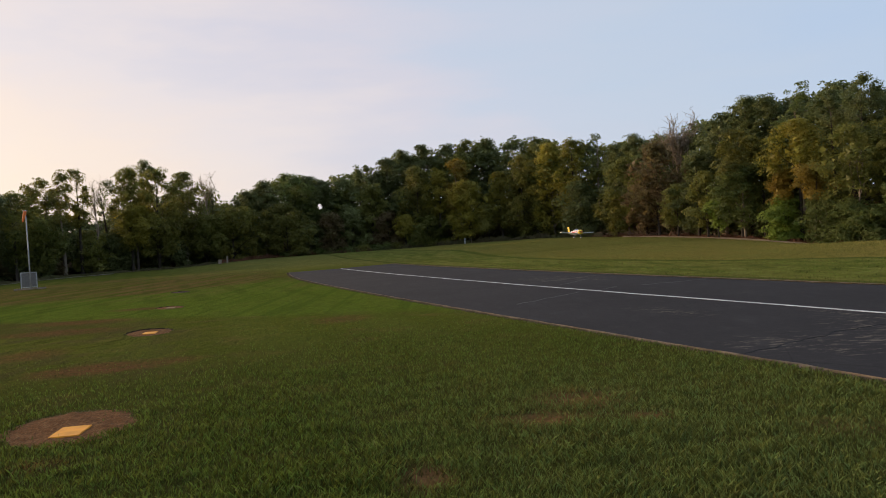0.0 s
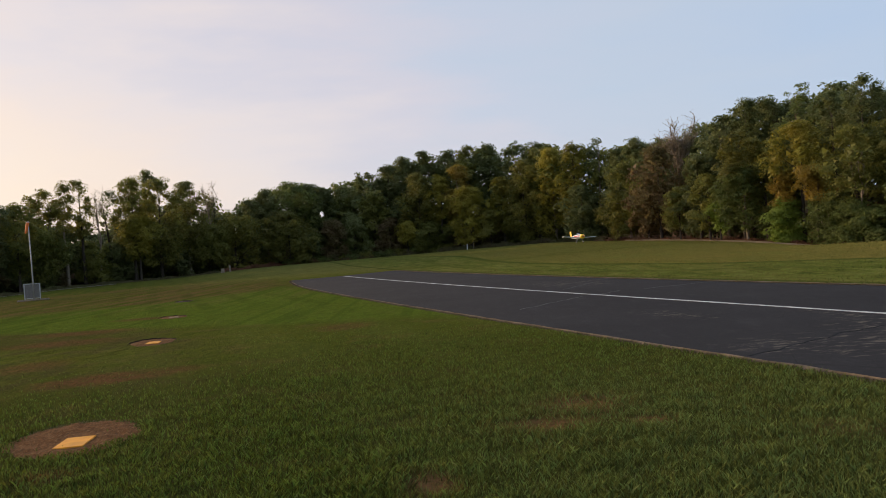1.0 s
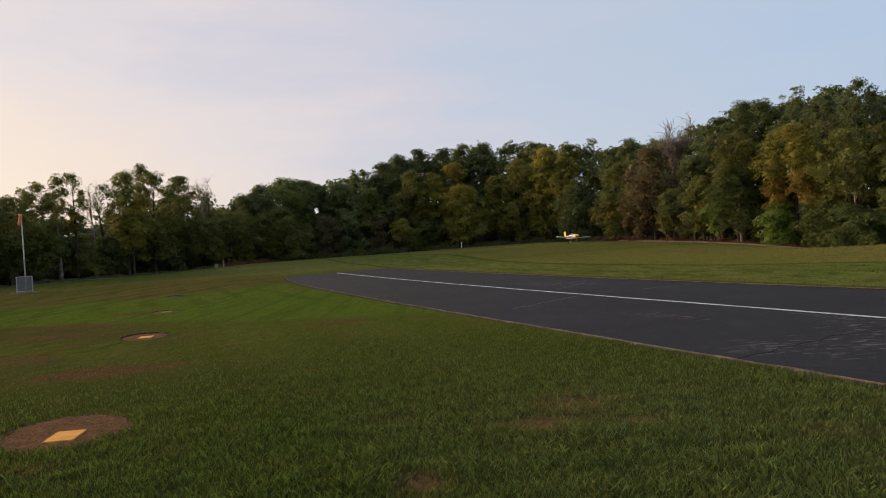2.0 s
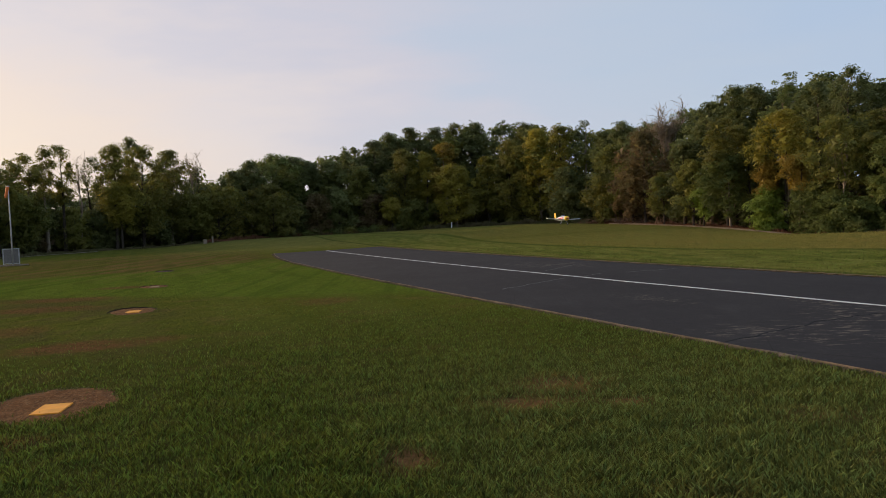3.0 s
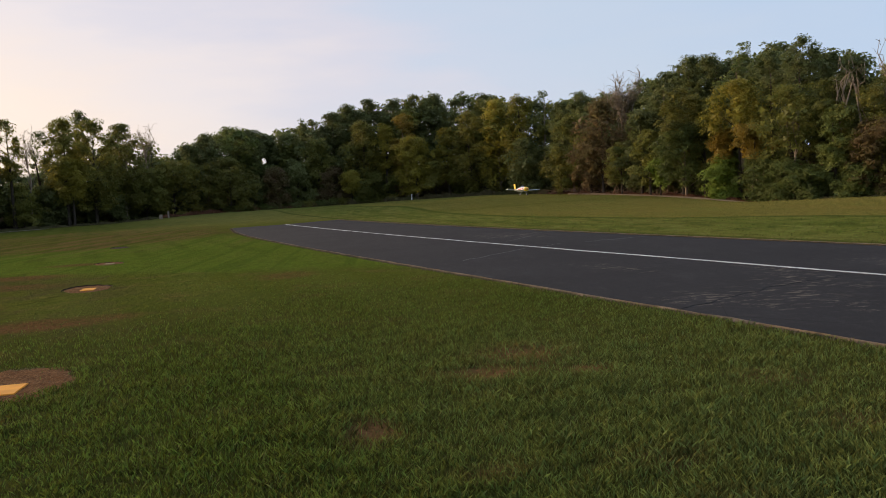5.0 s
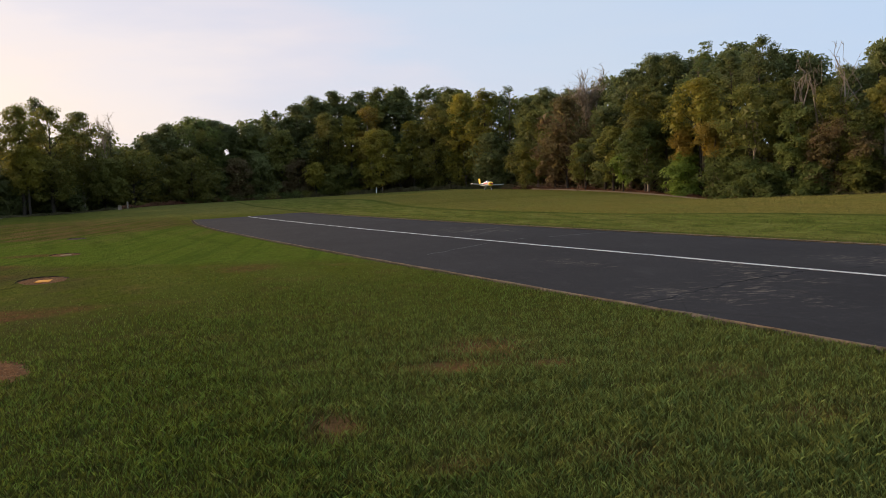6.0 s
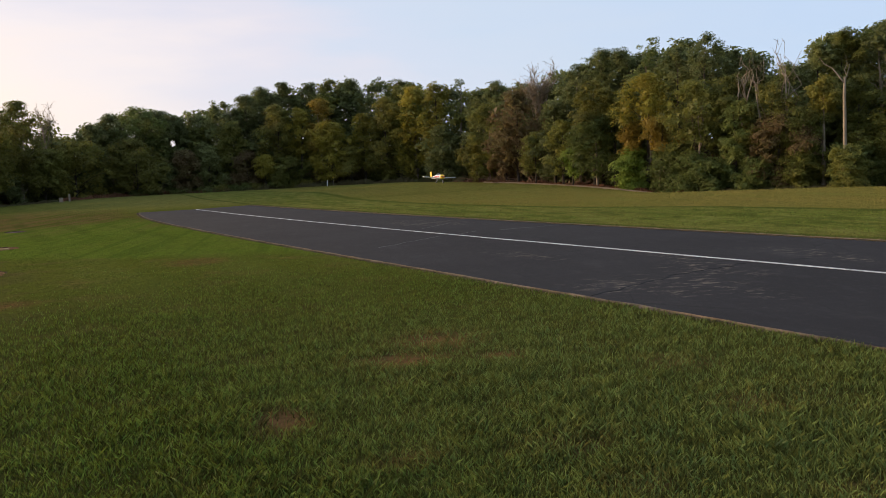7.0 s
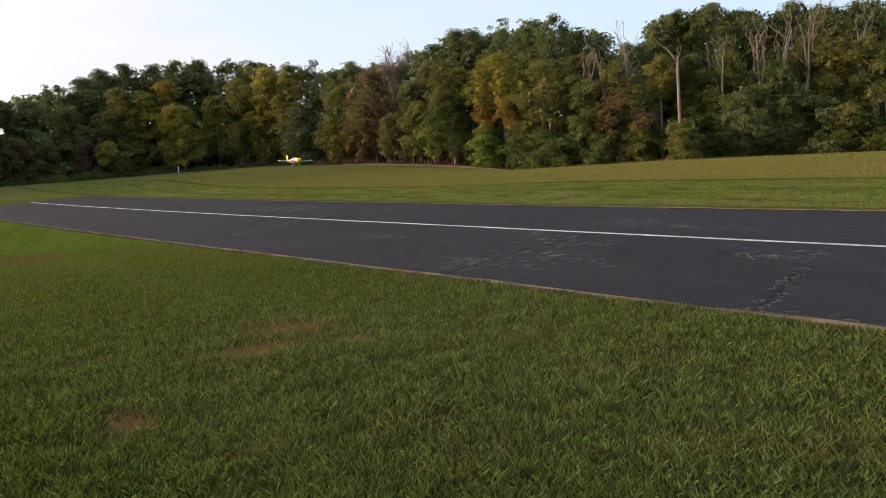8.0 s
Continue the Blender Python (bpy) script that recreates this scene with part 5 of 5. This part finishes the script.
def make_airplane():
    """A model aircraft with straight wings that flies in low over the field."""
    a = radians(10.12)
    d = 42.0
    p = new("model_airplane")
    p.matrix_world = pose(d * math.sin(a), d * math.cos(a), 1.7 + d * math.tan(radians(-0.14)), 3, -3, -165)
    p.scale = (1.02, 1.02, 1.02)
    tagged(p, "yellow, red and white model airplane gliding in to land", "model airplane")
    fus = [(0, 0.62, 0.0), (0, 0.5, 0.0), (0, 0.25, 0.02), (0, -0.1, 0.03), (0, -0.5, 0.03), (0, -0.85, 0.05)]
    part("fuselage", tube(fus[1:], [0.115, 0.125, 0.115, 0.075, 0.03], 12), WHITE, p, smooth=True)
    part("cowling", tube([(0, 0.50, 0), (0, 0.58, 0), (0, 0.68, 0), (0, 0.71, 0)], [0.118, 0.124, 0.10, 0.06], 12), YELLOW, p, "yellow engine cowling", True)
    part("stripe", box(0.240, 0.60, 0.10, 0.02, (0, 0.10, 0.03)), RED, p, "red stripe along the body")
    for s, nm in ((-1, "wing"), (1, "wing")):
        bm = box(0.86, 0.27, 0.035, 0.012, (s * 0.5, 0.2, -0.05))
        for v in bm.verts:
            v.co.z += abs(v.co.x) * 0.07
            v.co.y -= abs(v.co.x) * 0.03
        part(nm, bm, WING, p)
        part("tailplane", box(0.30, 0.15, 0.014, 0.005, (s * 0.17, -0.78, 0.07)), WING, p)
        part("gear_leg", tube([(s * 0.10, 0.25, -0.08), (s * 0.2, 0.26, -0.25)], [0.01, 0.01], 6), METAL, p)
        wheel = part("wheel", tube([(s * 0.2 - 0.02, 0.26, -0.26), (s * 0.2 + 0.02, 0.26, -0.26)], [0.05, 0.05], 14), BLACK, p)
        part("hub", tube([(s * 0.2 - 0.023, 0.26, -0.26), (s * 0.2 + 0.023, 0.26, -0.26)], [0.022, 0.022], 10), WHITE, wheel, "white wheel hub")
    fin = box(0.02, 0.2, 0.30, 0.006, (0, -0.80, 0.22))
    for v in fin.verts:
        v.co.y -= (v.co.z - 0.07) * 0.25
    part("fin", fin, YELLOW, p, "yellow tail fin")
    part("canopy", tube([(0, 0.30, 0.10), (0, 0.18, 0.135), (0, 0.0, 0.135), (0, -0.18, 0.10)], [0.02, 0.07, 0.07, 0.02], 10), CANOPY, p, smooth=True)
    part("spinner", tube([(0, 0.71, 0), (0, 0.75, 0), (0, 0.79, 0)], [0.045, 0.035, 0.008], 10), RED, p, smooth=True)
    part("propeller", box(0.36, 0.012, 0.03, 0.004, (0, 0.735, 0)), BLACK, p)


make_airplane()


def make_markers():
    def at(az, d):
        a = radians(az)
        x, y = d * math.sin(a), d * math.cos(a)
        return x, y, float(terrain(x, y))
    post = new("marker_post")
    post.matrix_world = pose(*at(1.95, 117), 0, 3, 0)
    tagged(post, "white marker post at the edge of the field", "post")
    part("shaft", box(0.13, 0.13, 0.9, 0.02, (0, 0, 0.45)), WHITE, post)
    sign = new("marker_sign")
    sign.matrix_world = pose(*at(2.43, 119), 0, 0, 0)
    tagged(sign, "round pale yellow sign on a thin stake", "sign")
    part("stake", tube([(0, 0.03, 0), (0, 0.03, 1.2)], [0.03, 0.03], 6), TIMBER, sign)
    part("disc", tube([(0, -0.03, 1.25), (0, 0.0, 1.25)], [0.16, 0.16], 16), YELLOW, sign)
    for az, d, w, h in ((-15.94, 110, 0.45, 0.6), (-15.43, 111, 0.2, 1.0)):
        q = new("fence_post")
        q.matrix_world = pose(*at(az, d), 0, 0, 0)
        tagged(q, "grey weathered post in the grass by the wood", "post")
        part("shaft", box(w, 0.2, h, 0.02, (0, 0, h / 2)), TIMBER, q)


make_markers()


# ---- runway edges, seams and cracks ----
def runway_edges():
    """A ragged strip of dry thatch and soil along both sides of the asphalt, with dead blades on it."""
    rng = np.random.default_rng(12)
    for side, seed in ((-1, 1.0), (1, 5.0)):
        bm = bmesh.new()
        rows = []
        for i in range(401):
            s = RUN_START + ((RUN_ENDS[2] if side > 0 else RUN_ENDS[0]) - RUN_START) * i / 400
            lat = float(near_edge(s)) if side < 0 else RUN_FAR
            inner = lat + edge_wobble(s, seed) - side * 0.03
            outer = lat + side * ((0.012 if side < 0 else 0.21) + 0.05 * noise.noise((s * 0.8, seed, 9)) + 0.05 * noise.noise((s * 3.1, seed, 2)) + 0.03 * noise.noise((s * 9.0, seed, 6)))
            row = []
            for l, z in ((inner, 0.030), ((inner + outer) / 2, 0.028 + 0.012 * noise.noise((s * 4, seed, 1))), (outer, -0.01)):
                x, y = on_runway(s, l)
                row.append(bm.verts.new((x, y, z)))
            rows.append(row)
        for a, b in zip(rows, rows[1:]):
            for k in range(2):
                bm.faces.new((a[k], a[k + 1], b[k + 1], b[k]))
        bmesh.ops.recalc_face_normals(bm, faces=bm.faces)
        me = bpy.data.meshes.new("runway_verge")
        bm.to_mesh(me)
        bm.free()
        me.materials.append(VERGE if side < 0 else THATCH)
        tagged(new("runway_verge", me), "ragged strip of dry brown thatch beside the asphalt", "verge", kind="structure")
        n = 15000 if side < 0 else 24000
        along = rng.uniform(-14, RUN_ENDS[2] if side > 0 else RUN_ENDS[0], n)
        off = (near_edge(along) if side < 0 else RUN_FAR) + run_bow(along) + side * np.abs(rng.normal(0.03, 0.06 if side < 0 else 0.14, n))
        x, y = RUN_C * off - RUN_S * along, RUN_S * off + RUN_C * along
        blade_field("verge_grass", x, y, 0.036 if side < 0 else 0.034, 0.007 if side < 0 else 0.012, VERGE if side < 0 else THATCH, "dead tan grass along the runway's edge", "grass", 60 + side)


runway_edges()


def seam(al0, la0, al1, la1, width, material, label, seed, wander=0.03):
    n = max(6, min(40, int(14 * math.hypot(al1 - al0, la1 - la0))))
    path, widths = [], []
    for i in range(n + 1):
        t = i / n
        path.append((al0 + (al1 - al0) * t + wander * 4 * noise.noise((t * 6, seed, 0)) + wander * noise.noise((t * 25, seed, 4)), la0 + (la1 - la0) * t))
        widths.append(width * (0.55 + 0.9 * abs(noise.noise((t * 14, seed, 7)))))
    strip("pavement_seam", path, widths, material, label, "crack", 0.003)


seam(16.6, 8.2, 18.34, 11.0, 0.040, FAINT, "pale worn seam across the asphalt", 1)
seam(18.40, 11.6, 18.96, 12.6, 0.035, FAINT, "pale worn seam across the asphalt", 11)
seam(21.3, 12.05, 23.2, 14.3, 0.035, FAINT, "pale worn seam across the asphalt", 12)
seam(18.74, 13.3, 18.80, 15.8, 0.040, FAINT, "pale worn seam across the asphalt", 2)
seam(23.4, 12.5, 24.6, 15.8, 0.06, WEED, "weedy seam across the asphalt", 3, 0.05)
seam(7.75, 7.0, 8.35, 9.4, 0.05, SEAL, "dark crack across the asphalt", 4, 0.03)
seam(8.35, 9.4, 8.45, 11.1, 0.04, SEAL, "dark crack across the asphalt", 6, 0.03)
seam(3.34, 6.9, 3.94, 9.4, 0.06, SEAL, "dark open crack in the asphalt", 5, 0.02)


def broken_edges():
    """Flaked grey lips and dead weeds in short pieces on both sides of the open crack."""
    rng = np.random.default_rng(90)
    for k in range(46):
        t = rng.uniform(0, 1) ** 1.3
        al, la = 3.34 + 0.6 * t, 6.98 + 2.4 * t
        off = rng.choice((-1, 1)) * rng.uniform(0.03, 0.10) * (1.3 - 0.6 * t)
        long = rng.uniform(0.03, 0.08)
        seam(al + off, la, al + off + rng.normal() * 0.05, la + long * rng.choice((-1, 1)), rng.uniform(0.015, 0.045), WEED, "flaked grey lip of a crack with dead weeds", 20 + k, 0.03)
    for k in range(18):
        al = 4.0 - 5.5 * rng.uniform(0, 1) ** 1.5
        la = rng.uniform(6.90, 7.12)
        seam(al, la, al - rng.uniform(0.04, 0.16), la + rng.normal() * 0.05, rng.uniform(0.012, 0.040), WEED, "pale flaked strip at the runway's edge", 70 + k, 0.02)


broken_edges()
seam(5.06, 10.15, 4.72, 9.71, 0.05, WEED, "short pale weedy crack in the asphalt", 7, 0.03)
seam(5.65, 10.43, 5.2, 9.9, 0.05, SEAL, "short dark crack in the asphalt", 8, 0.05)
seam(8.25, 12.1, 8.1, 12.35, 0.12, SEAL, "small dark patch in the asphalt", 10, 0.02)
seam(3.6, 7.12, -4.0, 7.05, 0.05, SEAL, "dark crack beside the runway's edge", 9, 0.02)
